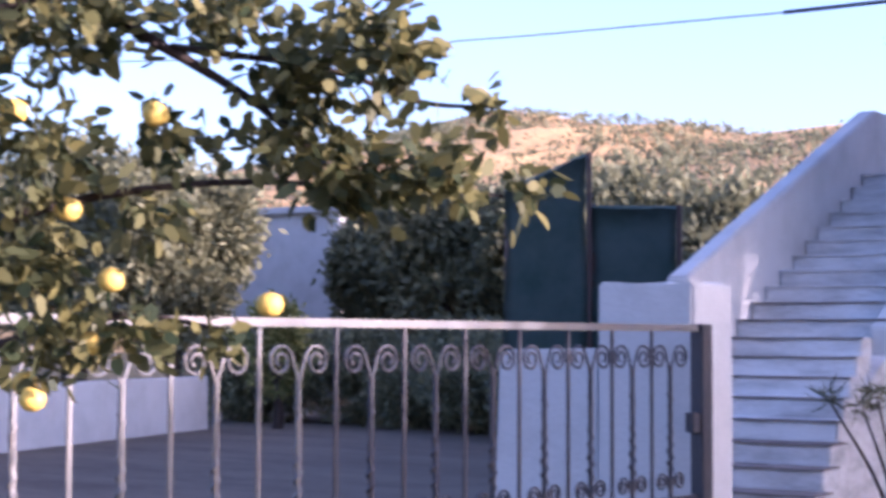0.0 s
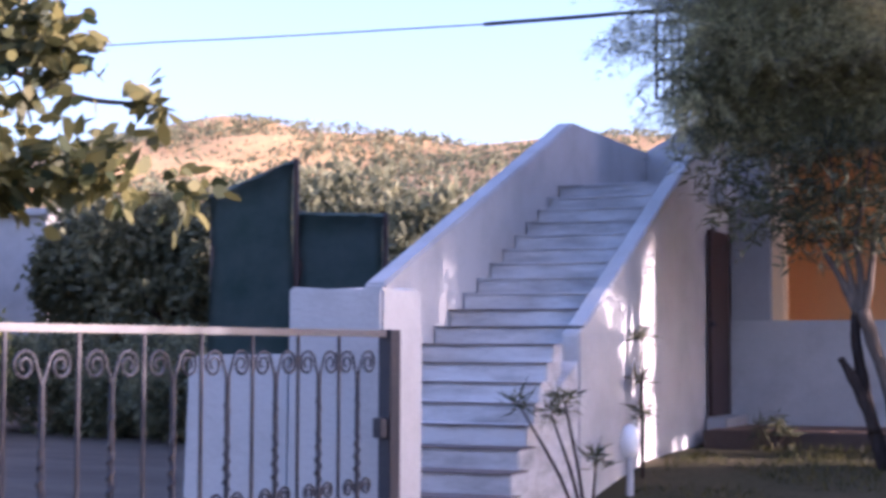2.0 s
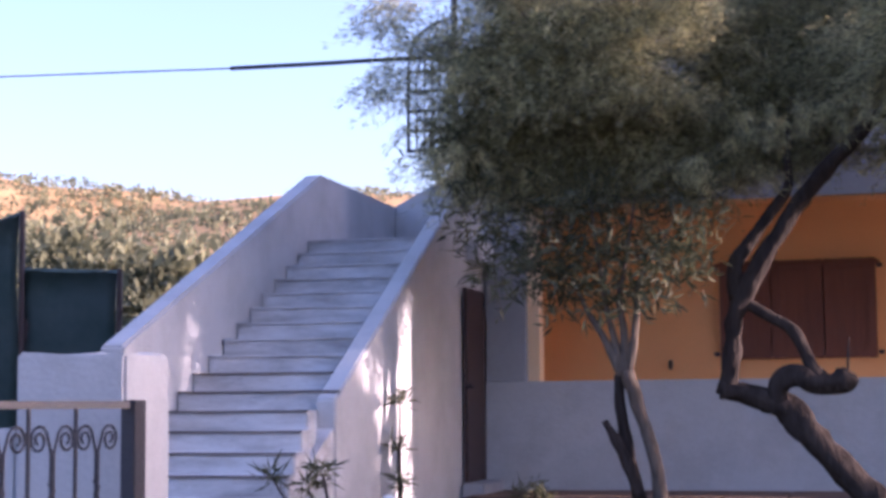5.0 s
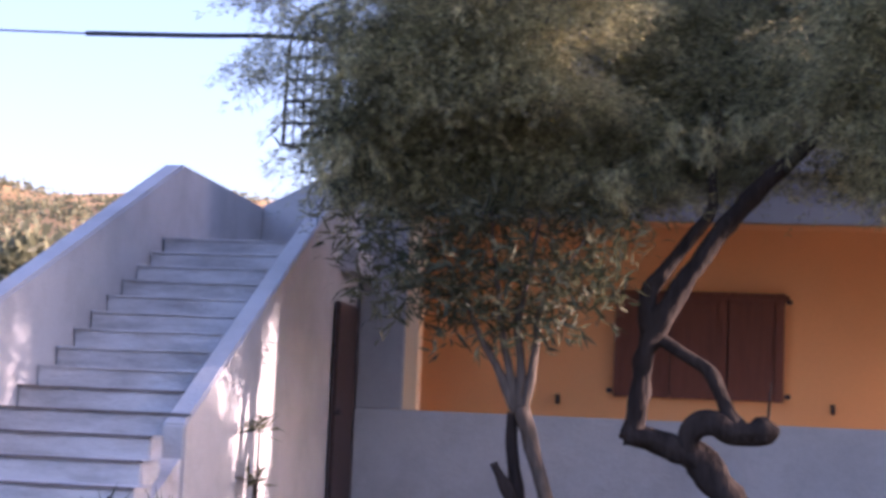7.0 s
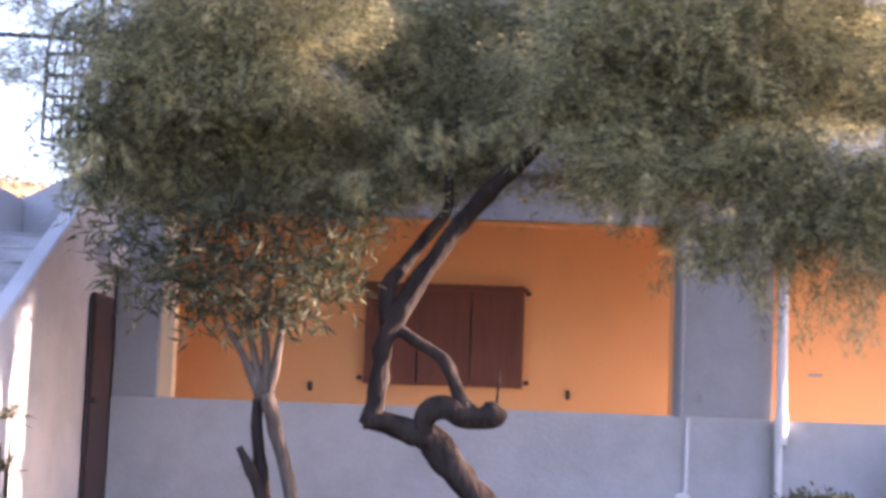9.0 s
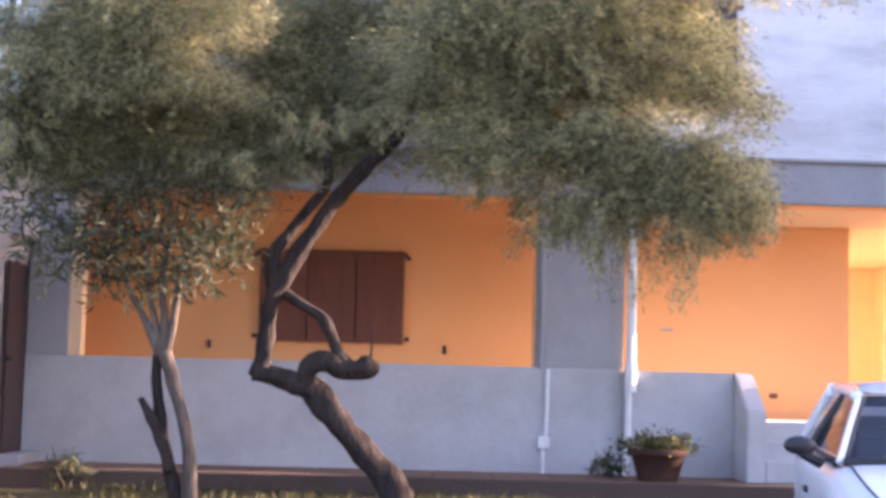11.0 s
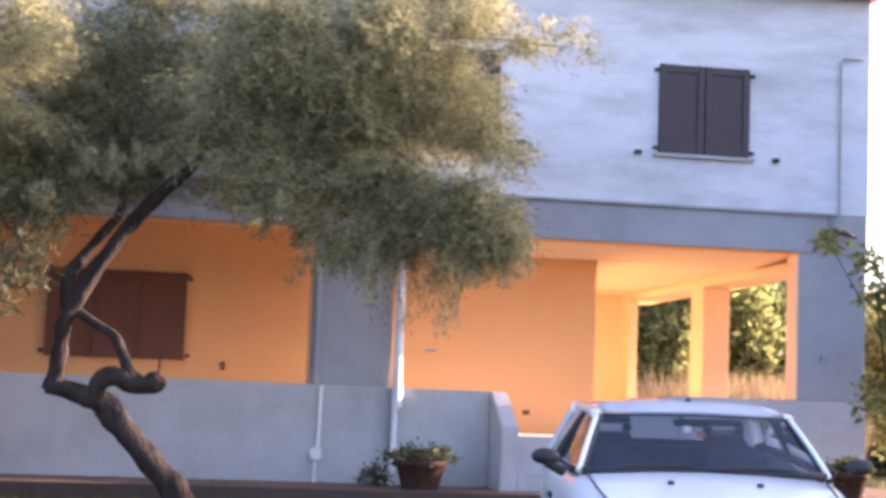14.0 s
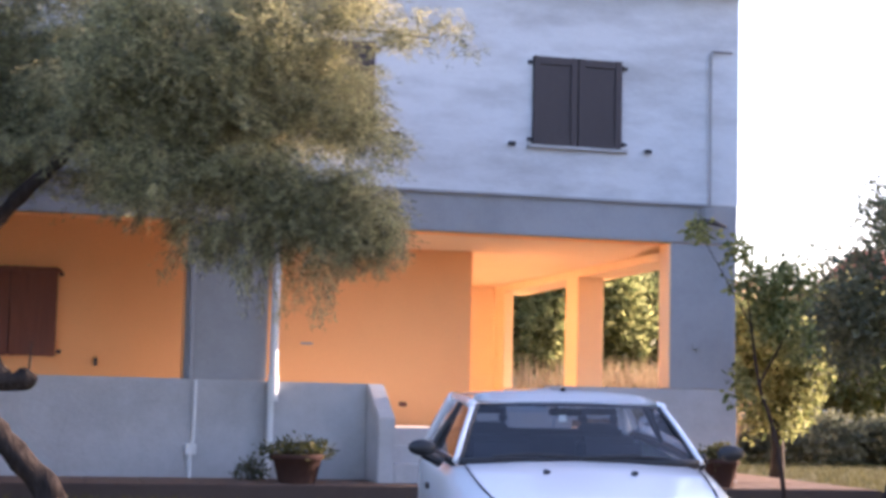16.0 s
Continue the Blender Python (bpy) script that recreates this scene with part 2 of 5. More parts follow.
def leaves(name, centres, aims, lengths, widths, mat, parent=None, bend=0.25, sides=4):
    """One mesh of many leaves, each pointed (4 sides) or oval (6) from its foot along its aim."""
    c, a = np.asarray(centres, float), np.asarray(aims, float)
    n = len(c)
    a = a / np.maximum(np.linalg.norm(a, axis=1, keepdims=True), 1e-9)
    side = np.cross(a, rng.normal(size=(n, 3)))
    side /= np.maximum(np.linalg.norm(side, axis=1, keepdims=True), 1e-9)
    up = np.cross(side, a)
    L, W = np.asarray(lengths, float).reshape(-1, 1), np.asarray(widths, float).reshape(-1, 1)
    mid = c + a * L * 0.45
    if sides == 4:
        co = [c, mid + side * W / 2, c + a * L - up * L * bend, mid - side * W / 2]
    else:
        low, high = c + a * L * 0.28, c + a * L * 0.72 - up * L * bend * 0.35
        co = [c, low + side * W / 2, high + side * W * 0.42, c + a * L - up * L * bend, high - side * W * 0.42, low - side * W / 2]
    co = np.stack(co, axis=1).reshape(-1, 3)
    me = bpy.data.meshes.new(name)
    me.vertices.add(sides * n)
    me.vertices.foreach_set("co", co.ravel())
    me.loops.add(sides * n)
    me.loops.foreach_set("vertex_index", np.arange(sides * n, dtype=np.int32))
    me.polygons.add(n)
    me.polygons.foreach_set("loop_start", np.arange(0, sides * n, sides, dtype=np.int32))
    me.polygons.foreach_set("loop_total", np.full(n, sides, dtype=np.int32))
    me.update(calc_edges=True)
    me.materials.append(mat)
    ob = new(name, me)
    if parent:
        ob.parent = parent
        ob.location = -parent.location
    return ob


def crown_points(lobes, per, tuft, count, shell=0.55):
    """Leaf centres gathered in tufts inside lobes (x, y, z, rx, ry, rz, weight), with the way out of each lobe."""
    cs, outs = [], []
    for x, y, z, rx, ry, rz, w in lobes:
        k = max(1, int(count * w))
        d = rng.normal(size=(k, 3))
        d /= np.linalg.norm(d, axis=1, keepdims=True)
        r = shell + (1 - shell) * rng.random((k, 1)) ** 0.7
        mid = np.array([x, y, z]) + d * r * np.array([rx, ry, rz])
        mid = np.repeat(mid, per, axis=0)
        cs.append(mid + rng.normal(size=mid.shape) * tuft)
        outs.append(np.repeat(d, per, axis=0))
    return np.vstack(cs), np.vstack(outs)


# ---- ground, driveway, hill ----


def ground_z(x, y):
    z = float(np.interp(y, (-40, 0, 4.0, 7.0, 9.0, 10.4, 40), (-0.95, -0.95, -0.85, -0.62, -0.26, -0.17, -0.15)))
    left = float(np.interp(x, (-9, -4.5), (1, 0)))
    return z * (1 - left) + min(z, -0.85) * left


def ground_sheet():
    bm = bmesh.new()
    xs = sorted({*np.arange(-24, 26.1, 1.0), -900, -300, -120, -60, -36, 36, 60, 120, 300, 900})
    ys = sorted({*np.arange(-14, 30.1, 0.75), -900, -300, -100, -40, -24, 40, 60, 120, 300, 900})
    grid = [[bm.verts.new((x, y, ground_z(x, y) + (0.03 * noise.noise(Vector((x * 0.7, y * 0.7, 0))) if abs(x) < 30 and y < 40 else 0))) for y in ys] for x in xs]
    for i in range(len(xs) - 1):
        for j in range(len(ys) - 1):
            bm.faces.new((grid[i][j], grid[i + 1][j], grid[i + 1][j + 1], grid[i][j + 1]))
    return finish("ground", bm, GRASS_SOIL, None, "dry garden soil with thin grass", True)


tagged(ground_sheet(), "", "ground", kind="structure")

bm = bmesh.new()
xs, ys = np.linspace(-27, -4.4, 24), np.linspace(-8, 40, 40)
rows = [[bm.verts.new((x, y, ground_z(x, y) + 0.05 + 0.012 * noise.noise(Vector((x, y, 3))))) for y in ys] for x in xs]
for i in range(len(xs) - 1):
    for j in range(len(ys) - 1):
        if not (xs[i] > -6.5 and ys[j] > 2.5):
            bm.faces.new((rows[i][j], rows[i + 1][j], rows[i + 1][j + 1], rows[i][j + 1]))
tagged(finish("road", bm, DRIVE, None, "pale dusty driveway behind the gate", True), "", "driveway", kind="structure")


def hill():
    bm = bmesh.new()
    xs, ys = np.linspace(-420, 160, 90), np.linspace(150, 420, 40)
    grid = []
    for x in xs:
        row = []
        for y in ys:
            ridge = float(np.interp(x, (-420, -260, -215, -185, -155, -125, -95, -60, 0, 160), (34, 44, 50, 53, 49, 44, 45, 41, 34, 25)))
            up = 1 - abs((y - 300) / 150)
            h = ridge * max(0, up) ** 0.8 if y < 300 else ridge * max(0.2, up)
            h += 2.2 * noise.noise(Vector((x * 0.04, y * 0.04, 1))) + 1.2 * noise.noise(Vector((x * 0.15, y * 0.15, 5))) * (up > 0.1)
            row.append(bm.verts.new((x, y, h - 1.0)))
        grid.append(row)
    for i in range(len(xs) - 1):
        for j in range(len(ys) - 1):
            bm.faces.new((grid[i][j], grid[i + 1][j], grid[i + 1][j + 1], grid[i][j + 1]))
    ob = tagged(finish("backdrop_hill", bm, HILL, None, "sunlit dry hillside dotted with scrub", True), "", "hill", kind="structure")
    n = 30000
    x, y = rng.uniform(-400, 100, n), rng.uniform(175, 305, n)
    tops = np.array([np.interp(a, (-420, -260, -215, -185, -155, -125, -95, -60, 0, 160), (34, 44, 50, 53, 49, 44, 45, 41, 34, 25)) for a in x])
    z = tops * np.maximum(0, 1 - np.abs((y - 300) / 150)) ** 0.8 - 0.8
    keep = np.array([noise.noise(Vector((a * 0.03, b * 0.03, 9))) > rng.uniform(-0.35, 0.3) - 0.35 * (300 - b) / 130 for a, b in zip(x, y)])
    x, y, z = x[keep], y[keep], z[keep]
    c = np.repeat(np.c_[x, y, z], 5, axis=0)
    c = c + rng.normal(size=c.shape) * (0.45, 0.45, 0.25)
    aim = rng.normal(size=c.shape) + (0, 0, 0.8)
    scrub = leaves("scrub", c, aim, rng.uniform(0.5, 1.1, len(c)), rng.uniform(0.4, 0.8, len(c)), OLIVE)
    tagged(scrub, "low dark scrub bushes on the hillside", "scrub", kind="stuff")
    return ob


hill()


def scrub_tree(name, x, y, z, height, spread, mat, label, category="tree", leaf=0.35, count=420, bark=BARK):
    """A garden tree seen from afar: trunk, limbs and a ragged crown."""
    base = thing(name, label, category, at=(x, y, z))
    h = height
    pts = [(x, y, z - 0.1, 0.045 * h), (x + 0.02 * h, y, z + 0.2 * h, 0.035 * h), (x - 0.02 * h, y, z + 0.45 * h, 0.025 * h), (x, y, z + 0.75 * h, 0.008 * h)]
    part("trunk", tube(pts, 8, 0.2), bark, base, smooth=True)
    lobes = []
    for k in range(5):
        a = k * 1.26 + rng.random()
        tip = (x + math.cos(a) * spread * 0.6, y + math.sin(a) * spread * 0.6, z + h * rng.uniform(0.5, 0.8))
        part("limb", tube([(x, y, z + h * 0.3, 0.02 * h), ((x + tip[0]) / 2, (y + tip[1]) / 2, z + h * 0.5, 0.012 * h), (*tip, 0.004 * h)], 6, 0.2), bark, base, smooth=True)
        lobes.append((*tip, spread * rng.uniform(0.35, 0.55), spread * rng.uniform(0.35, 0.55), h * rng.uniform(0.16, 0.26), 1.0))
    lobes.append((x, y, z + h * 0.75, spread * 0.6, spread * 0.6, h * 0.25, 1.4))
    lobes.append((x, y, z + h * 0.5, spread * 0.8, spread * 0.8, h * 0.25, 1.4))
    c, d = crown_points(lobes, 9, leaf * 0.55, count // 7, 0.4)
    leaves("crown", c, d + rng.normal(size=c.shape) * 0.8, rng.uniform(0.6, 1.3, len(c)) * leaf, rng.uniform(0.3, 0.6, len(c)) * leaf, mat, base)
    return base


# ---- the house ----
house = thing("house", "two-storey house with white plaster, grey cement bands and an orange porch", "house")


def wall_with_hole(x0, x1, z0, z1, holes, y0, y1):
    """A wall along x with openings (x0, x1, z0, z1) cut through it."""
    bm = bmesh.new()
    xs = sorted({x0, x1, *(h[0] for h in holes), *(h[1] for h in holes)})
    zs = sorted({z0, z1, *(h[2] for h in holes), *(h[3] for h in holes)})
    for a, b in zip(xs, xs[1:]):
        for c, d in zip(zs, zs[1:]):
            if not any(h[0] <= a and b <= h[1] and h[2] <= c and d <= h[3] for h in holes):
                add_box(bm, a, b, y0, y1, c, d)
    bmesh.ops.remove_doubles(bm, verts=bm.verts[:], dist=1e-5)
    seen = {}
    for f in list(bm.faces):
        seen.setdefault(tuple(round(v, 4) for v in f.calc_center_median()), []).append(f)
    bmesh.ops.delete(bm, geom=[f for fs in seen.values() if len(fs) > 1 for f in fs], context="FACES_ONLY")
    return bm


part("upper_wall", wall_with_hole(-3.1, 9.02, 3.49, 6.28, [(3.07, 4.26, 4.13, 5.255), (6.26, 7.43, 4.13, 5.24)], 12.0, 12.3), PLASTER, house, "weathered pale plaster")
part("side_wall", box(8.72, 9.018, 12.302, 20.2, 3.0, 6.28), PLASTER, house)
part("side_wall", box(-3.098, -2.8, 12.302, 20.2, 3.0, 6.28), PLASTER, house)
part("rear_wall", box(-3.4, 8.2, 20.2, 20.4, -0.1, 2.98), PLASTER, house)
part("rear_wall", box(-3.4, 9.0, 20.2, 20.4, 2.982, 6.28), PLASTER, house)
part("beam", box(-3.4, 9.015, 12.006, 12.36, 3.0, 3.488, 0.008), CEMENT, house, "bare grey cement beam")
part("ledge", box(-3.1, 8.66, 11.965, 12.004, 3.462, 3.5, 0.008), CEMENT, house)
part("porch_ceiling", prism([(12.362, 2.985), (13.5, 2.9), (20.2, 2.9), (20.2, 3.34), (12.362, 3.34)], "x", 2.55, 8.72), LIT_ORANGE, house, "orange painted soffit")
part("porch_ceiling", box(-3.38, 2.548, 12.362, 20.2, 3.25, 3.34), LIT_ORANGE, house, "orange painted soffit")
part("soffit", box(-3.38, 9.0, 12.03, 12.36, 2.985, 2.998), ORANGE, house)
part("roof", prism([(-3.4, 6.3), (9.2, 6.3), (9.2, 6.38), (2.9, 8.2), (-3.4, 6.38)], "y", 11.75, 20.6, 0.01), ROOF_TILE, house)
part("eave", box(-3.4, 9.16, 11.72, 12.0, 6.26, 6.31, 0.01), SHUTTER_RED, house)
# piers and columns
part("column", box(-3.4, -2.96, 12.02, 12.34, 1.145, 2.998, 0.01), CEMENT, house, "bare grey cement pier")
# pale front strip stands in for sunlight on the pier's inner face
part("reveal", box(-2.958, -2.83, 12.1, 12.34, 1.146, 2.99), LIT_ORANGE, house)
part("column", box(2.1, 3.06, 12.02, 12.34, 1.145, 2.998, 0.01), CEMENT, house, "bare grey cement pier")
part("reveal", box(2.086, 2.1, 12.06, 12.34, 1.15, 2.99), ORANGE, house)
part("column", box(8.13, 9.012, 12.02, 12.37, 1.165, 2.998, 0.01), CEMENT, house, "bare grey cement corner pier")
part("reveal", box(8.112, 8.13, 12.03, 12.37, 1.17, 2.985), LIT_ORANGE, house)
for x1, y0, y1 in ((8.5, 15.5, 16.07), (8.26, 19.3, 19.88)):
    part("column", box(8.1, x1, y0, y1, 0.62, 2.8, 0.012), LIT_ORANGE, house, "orange painted porch column")
part("side_beam", box(8.1, 8.7, 12.374, 20.19, 2.79, 2.899, 0.01), LIT_ORANGE, house)
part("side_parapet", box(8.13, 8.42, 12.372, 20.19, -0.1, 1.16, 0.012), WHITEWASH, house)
part("end_wall", box(5.95, 8.2, 19.9, 20.19, 0.62, 2.899), LIT_ORANGE, house)
# parapets
part("parapet", box(-3.4, 3.06, 11.985, 12.26, -0.1, 1.142, 0.012), WHITEWASH, house, "whitewashed parapet, stained at its foot")
part("parapet", box(3.063, 4.25, 11.9, 12.1, -0.1, 1.13, 0.015), WHITEWASH, house, "whitewashed parapet beside the steps")
part("parapet", box(6.55, 9.018, 11.985, 12.26, -0.1, 1.16, 0.012), WHITEWASH, house, "whitewashed parapet, stained at its foot")
part("stair_flank", prism([(11.22, -0.1), (11.22, 0.74), (11.9, 1.13), (12.1, 1.13), (12.1, -0.1)], "x", 4.252, 4.45, 0.015), WHITEWASH, house)
part("stair_flank", prism([(11.22, -0.1), (11.22, 0.74), (11.9, 1.13), (12.1, 1.13), (12.1, -0.1)], "x", 6.35, 6.548, 0.015), WHITEWASH, house)
for k in range(3):
    part("step", box(4.452, 6.348, 11.25 + 0.26 * k, 12.12, -0.1 if k == 0 else 0.0 + 0.2 * k, 0.2 * (k + 1) + 0.02, 0.012), WHITEWASH, house)
part("porch_floor", box(-3.38, 8.125, 12.12, 20.19, -0.1, 0.62), TILE, house, "terracotta terrace floor")
# inner walls
part("inner_wall", wall_with_hole(-3.38, 2.548, 0.62, 3.248, [(-1.0, 0.62, 1.4, 2.45)], 13.5, 13.7), ORANGE, house, "orange plaster wall")
part("inner_wall", box(2.55, 5.94, 13.5, 13.7, 0.62, 2.899), ORANGE, house, "orange plaster wall")
part("inner_wall", box(5.75, 5.94, 13.705, 19.9, 0.62, 2.899), LIT_ORANGE, house, "orange plaster wall")
part("inner_wall", box(-3.38, -3.2, 12.362, 13.498, 0.62, 3.248), ORANGE, house)
door = part("porch_door", box(5.942, 5.975, 16.2, 17.1, 0.62, 2.6, 0.008), SHUTTER_RED, house, "red-brown porch door")


def shutter_window(x0, x1, z0, z1, y, mat, label, split=2):
    """A closed pair of shutters with framed panels, hinges, hooks and a sill."""
    w = part("window", box(x0 + 0.02, x1 - 0.02, y + 0.1, y + 0.13, z0 + 0.02, z1 - 0.02), DOOR_BROWN, house, label)
    step = (x1 - x0) / split
    for k in range(split):
        a, b = x0 + k * step + 0.006, x0 + (k + 1) * step - 0.006
        bm = bmesh.new()
        add_box(bm, a, a + 0.09, y - 0.045, y + 0.02, z0, z1, 0.006)
        add_box(bm, b - 0.09, b, y - 0.045, y + 0.02, z0, z1, 0.006)
        add_box(bm, a + 0.09, b - 0.09, y - 0.044, y + 0.018, z1 - 0.1, z1 - 0.004, 0.006)
        add_box(bm, a + 0.09, b - 0.09, y - 0.044, y + 0.018, z0 + 0.004, z0 + 0.11, 0.006)
        add_box(bm, a + 0.088, b - 0.088, y - 0.022, y + 0.01, z0 + 0.1, z1 - 0.09, 0.0)
        part("shutter", bm, mat, w)
        n = 13
        for i in range(n):
            zz = z0 + 0.12 + (z1 - z0 - 0.24) * i / n
            bm = box(a + 0.092, b - 0.092, y - 0.0255, y - 0.0225, zz, zz + (z1 - z0 - 0.24) / n - 0.012)
            part("slat", bm, mat, w)
    for x in (x0 - 0.035, x1 + 0.035):
        for z in (z0 + 0.06, z1 - 0.08):
            part("hinge", box(x - 0.03, x + 0.03, y - 0.04, y + 0.002, z - 0.022, z + 0.022, 0.006), IRON, w)
    return w


w = shutter_window(6.26, 7.43, 4.13, 5.24, 12.0, SHUTTER_DARK, "closed dark brown shutters")
part("sill", box(6.2, 7.5, 11.94, 12.02, 4.085, 4.126, 0.006), WHITEWASH, w, "white sill")
for x in (6.0, 7.78):
    part("stopper", box(x - 0.045, x + 0.045, 11.93, 12.0, 4.1, 4.145, 0.01), IRON, w)
w = shutter_window(3.07, 4.26, 4.13, 5.255, 12.0, SHUTTER_DARK, "closed dark brown shutters")
part("sill", box(3.02, 4.31, 11.94, 12.02, 4.085, 4.126, 0.006), WHITEWASH, w, "white sill")
part("stopper", box(4.5, 4.59, 11.93, 12.0, 4.13, 4.18, 0.01), IRON, w)
w = shutter_window(-1.04, 0.666, 1.38, 2.472, 13.46, SHUTTER_RED, "closed red-brown shutters", 3)
part("rail", box(-1.08, 0.7, 13.39, 13.43, 2.40, 2.45, 0.006), SHUTTER_RED, w)
for x, z in ((-1.6, 1.33), (1.15, 1.33)):
    part("stopper", box(x - 0.02, x + 0.02, 13.42, 13.5, z - 0.05, z + 0.05, 0.008), IRON, w)
# pipes and cables on the facade
part("downpipe", tube([(3.12, 11.84, 3.42, 0.05), (3.12, 11.84, 2.2, 0.05), (3.12, 11.84, 0.96, 0.05)], 12, 0, False), PIPE, house, "white downpipe")
part("pipe_joint", tube([(3.12, 11.84, 0.9, 0.062), (3.12, 11.84, 1.2, 0.062)], 12, 0, False), PIPE, house)
part("downpipe", tube([(3.1, 11.85, 0.92, 0.036), (3.1, 11.85, 0.3, 0.036), (3.06, 11.85, 0.0, 0.036)], 10, 0, False), PIPE, house)
part("conduit", tube([(2.2, 11.965, 0.0, 0.022), (2.2, 11.965, 0.28, 0.022), (2.23, 11.965, 0.45, 0.022), (2.24, 11.965, 1.13, 0.022)], 8, 0, False), PIPE, house, "thin white conduit")
part("conduit", tube([(2.17, 11.99, 1.14, 0.03), (2.17, 11.99, 3.4, 0.03)], 8, 0, False), CEMENT, house)
part("junction_box", box(2.14, 2.27, 11.92, 11.985, 0.27, 0.4, 0.012), PIPE, house)
part("conduit", tube([(8.62, 11.965, 3.46, 0.018), (8.62, 11.965, 5.4, 0.018), (8.66, 11.965, 5.47, 0.018), (8.9, 11.965, 5.47, 0.014)], 8, 0, False), CEMENT, house, "cable conduit up the wall")
lamp = part("wall_lamp", box(8.5, 8.66, 11.86, 12.005, 3.28, 3.44, 0.02), CEMENT, house, "small wall junction with a bracket")
part("bracket", tube([(8.3, 11.86, 3.21, 0.02), (8.45, 11.84, 3.26, 0.03), (8.6, 11.83, 3.25, 0.04), (8.8, 11.84, 3.2, 0.02)], 8, 0.2), IRON, lamp)
part("wall_socket", box(8.42, 8.5, 11.985, 12.02, 1.66, 1.74, 0.008), CEMENT, house)
part("wall_socket", box(2.36, 2.41, 12.0, 12.02, 1.3, 1.36, 0.006), CEMENT, house)
for x, z in ((4.75, 0.85), (5.0, 0.86)):
    part("wall_socket", box(x, x + 0.1, 13.485, 13.5, z, z + 0.06, 0.006), SHUTTER_RED, house)
part("wall_mark", box(3.7, 3.85, 13.488, 13.5, 1.62, 1.65, 0.004), CEMENT, house)

# pavement round the house
pave = thing("pavement", "brick-red pavement strip round the house", "pavement", kind="structure")
part("kerb", box(-3.35, 10.3, 10.62, 10.72, -0.3, 0.0, 0.012), KERB, pave)
part("kerb", box(10.2, 10.3, 10.725, 20.5, -0.3, 0.0, 0.012), KERB, pave)
part("bed", box(-3.35, 10.2, 10.72, 12.0, -0.3, -0.012), KERB, pave)
part("bed", box(9.02, 10.2, 12.0, 20.5, -0.3, -0.012), KERB, pave)
brick_mesh = None
for i in range(22):
    for j in range(3):
        x = -3.3 + 0.615 * i
        b = box(-0.3, 0.3, -0.205, 0.205, -0.012, 0.012, 0.004) if brick_mesh is None else None
        if b is not None:
            ob = part("paving_slab", b, PAVING, pave)
            brick_mesh = ob.data
        else:
            ob = new("paving_slab", brick_mesh)
            ob.parent = pave
        ob.location = (x + 0.3, 10.94 + 0.42 * j, -0.006 + rng.uniform(-0.002, 0.002))
for j in range(18):
    for i in range(2):
        ob = new("paving_slab", brick_mesh)
        ob.parent = pave
        ob.location = (9.36 + 0.615 * i * 0.9, 12.3 + 0.43 * j, -0.006)

# ---- the outdoor staircase ----
stairs = thing("outdoor_staircase", "worn whitewashed outdoor staircase between two sloping walls", "staircase")
for k in range(22):
    z, y = 2.6 - 0.158 * k, 10.96 - 0.33 * k
    right = -3.62 if y > 7.6 else -3.8 + (7.45 - y) * 0.2 + (0.14 * (k - 18) if k > 18 else 0)
    left = -5.03
    s = part("step", box(left, right, y, y + 0.36, z - 0.17, z - 0.012, 0.012), STAIRWASH, stairs)
    part("tread", box(left, right, y + 0.02, y + 0.36, z - 0.012, z + 0.002), TREAD if k > 15 else STAIRWASH, s)
    bm = bmesh.new()
    cuts = 14
    rows = []
    for i in range(cuts + 1):
        x = left + (right - left) * i / cuts
        chip = 0.014 * noise.noise(Vector((x * 4, y * 5, 1)))
        rows.append([bm.verts.new((x, *p)) for p in ((y - 0.018 + chip, z + 0.003 + chip * 0.3), (y + 0.02, z + 0.004), (y + 0.02, z - 0.014), (y - 0.018 + chip, z - 0.013 + chip * 0.5))])
    for ra, rb in zip(rows, rows[1:]):
        for j in range(4):
            bm.faces.new((ra[j], ra[(j + 1) % 4], rb[(j + 1) % 4], rb[j]))
    # lower edges: dirt and the nosing's shadow line share one dark colour
    part("nosing", bm, TREAD if k > 8 else STAIRWASH, s, "dirty chipped step edge, shadow line coloured in on lower steps")
part("infill", prism([(4.2, -0.95), (4.2, -0.85), (11.2, 2.4), (14.5, 2.4), (14.5, -0.5), (8, -0.95)], "x", -5.03, -3.64), STAIRWASH, stairs)
part("landing", box(-5.03, -3.3, 10.96 + 0.33, 14.5, 2.38, 2.6, 0.01), STAIRWASH, stairs)
part("left_wall", prism([(6.65, -1.0), (6.65, 1.37), (11.45, 3.36), (14.55, 3.35), (14.55, -0.5)], "x", -5.24, -5.04, 0.02), WHITEWASH, stairs, "white parapet wall rising with the steps")
bm = prism([(7.57, -0.9), (7.57, 0.95), (11.15, 3.08), (11.98, 3.1), (11.98, -0.3)], "x", -3.79, -3.62, 0.015)
for v in bm.verts:
    v.co.x += 0.21 * (v.co.y - 7.57) / 4.4
part("right_wall", bm, WHITEWASH, stairs, "white parapet wall rising with the steps")
part("back_parapet", prism([(-5.038, 2.5), (-5.038, 3.36), (-4.95, 3.4), (-4.33, 3.72), (-3.3, 4.25), (-3.3, 2.5)], "y", 14.25, 14.5, 0.012), WHITEWASH, stairs)
wd = part("cellar_door", box(-3.43, -3.385, 11.12, 11.9, 0.12, 2.09, 0.008), DOOR_BROWN, stairs, "dark brown metal door")
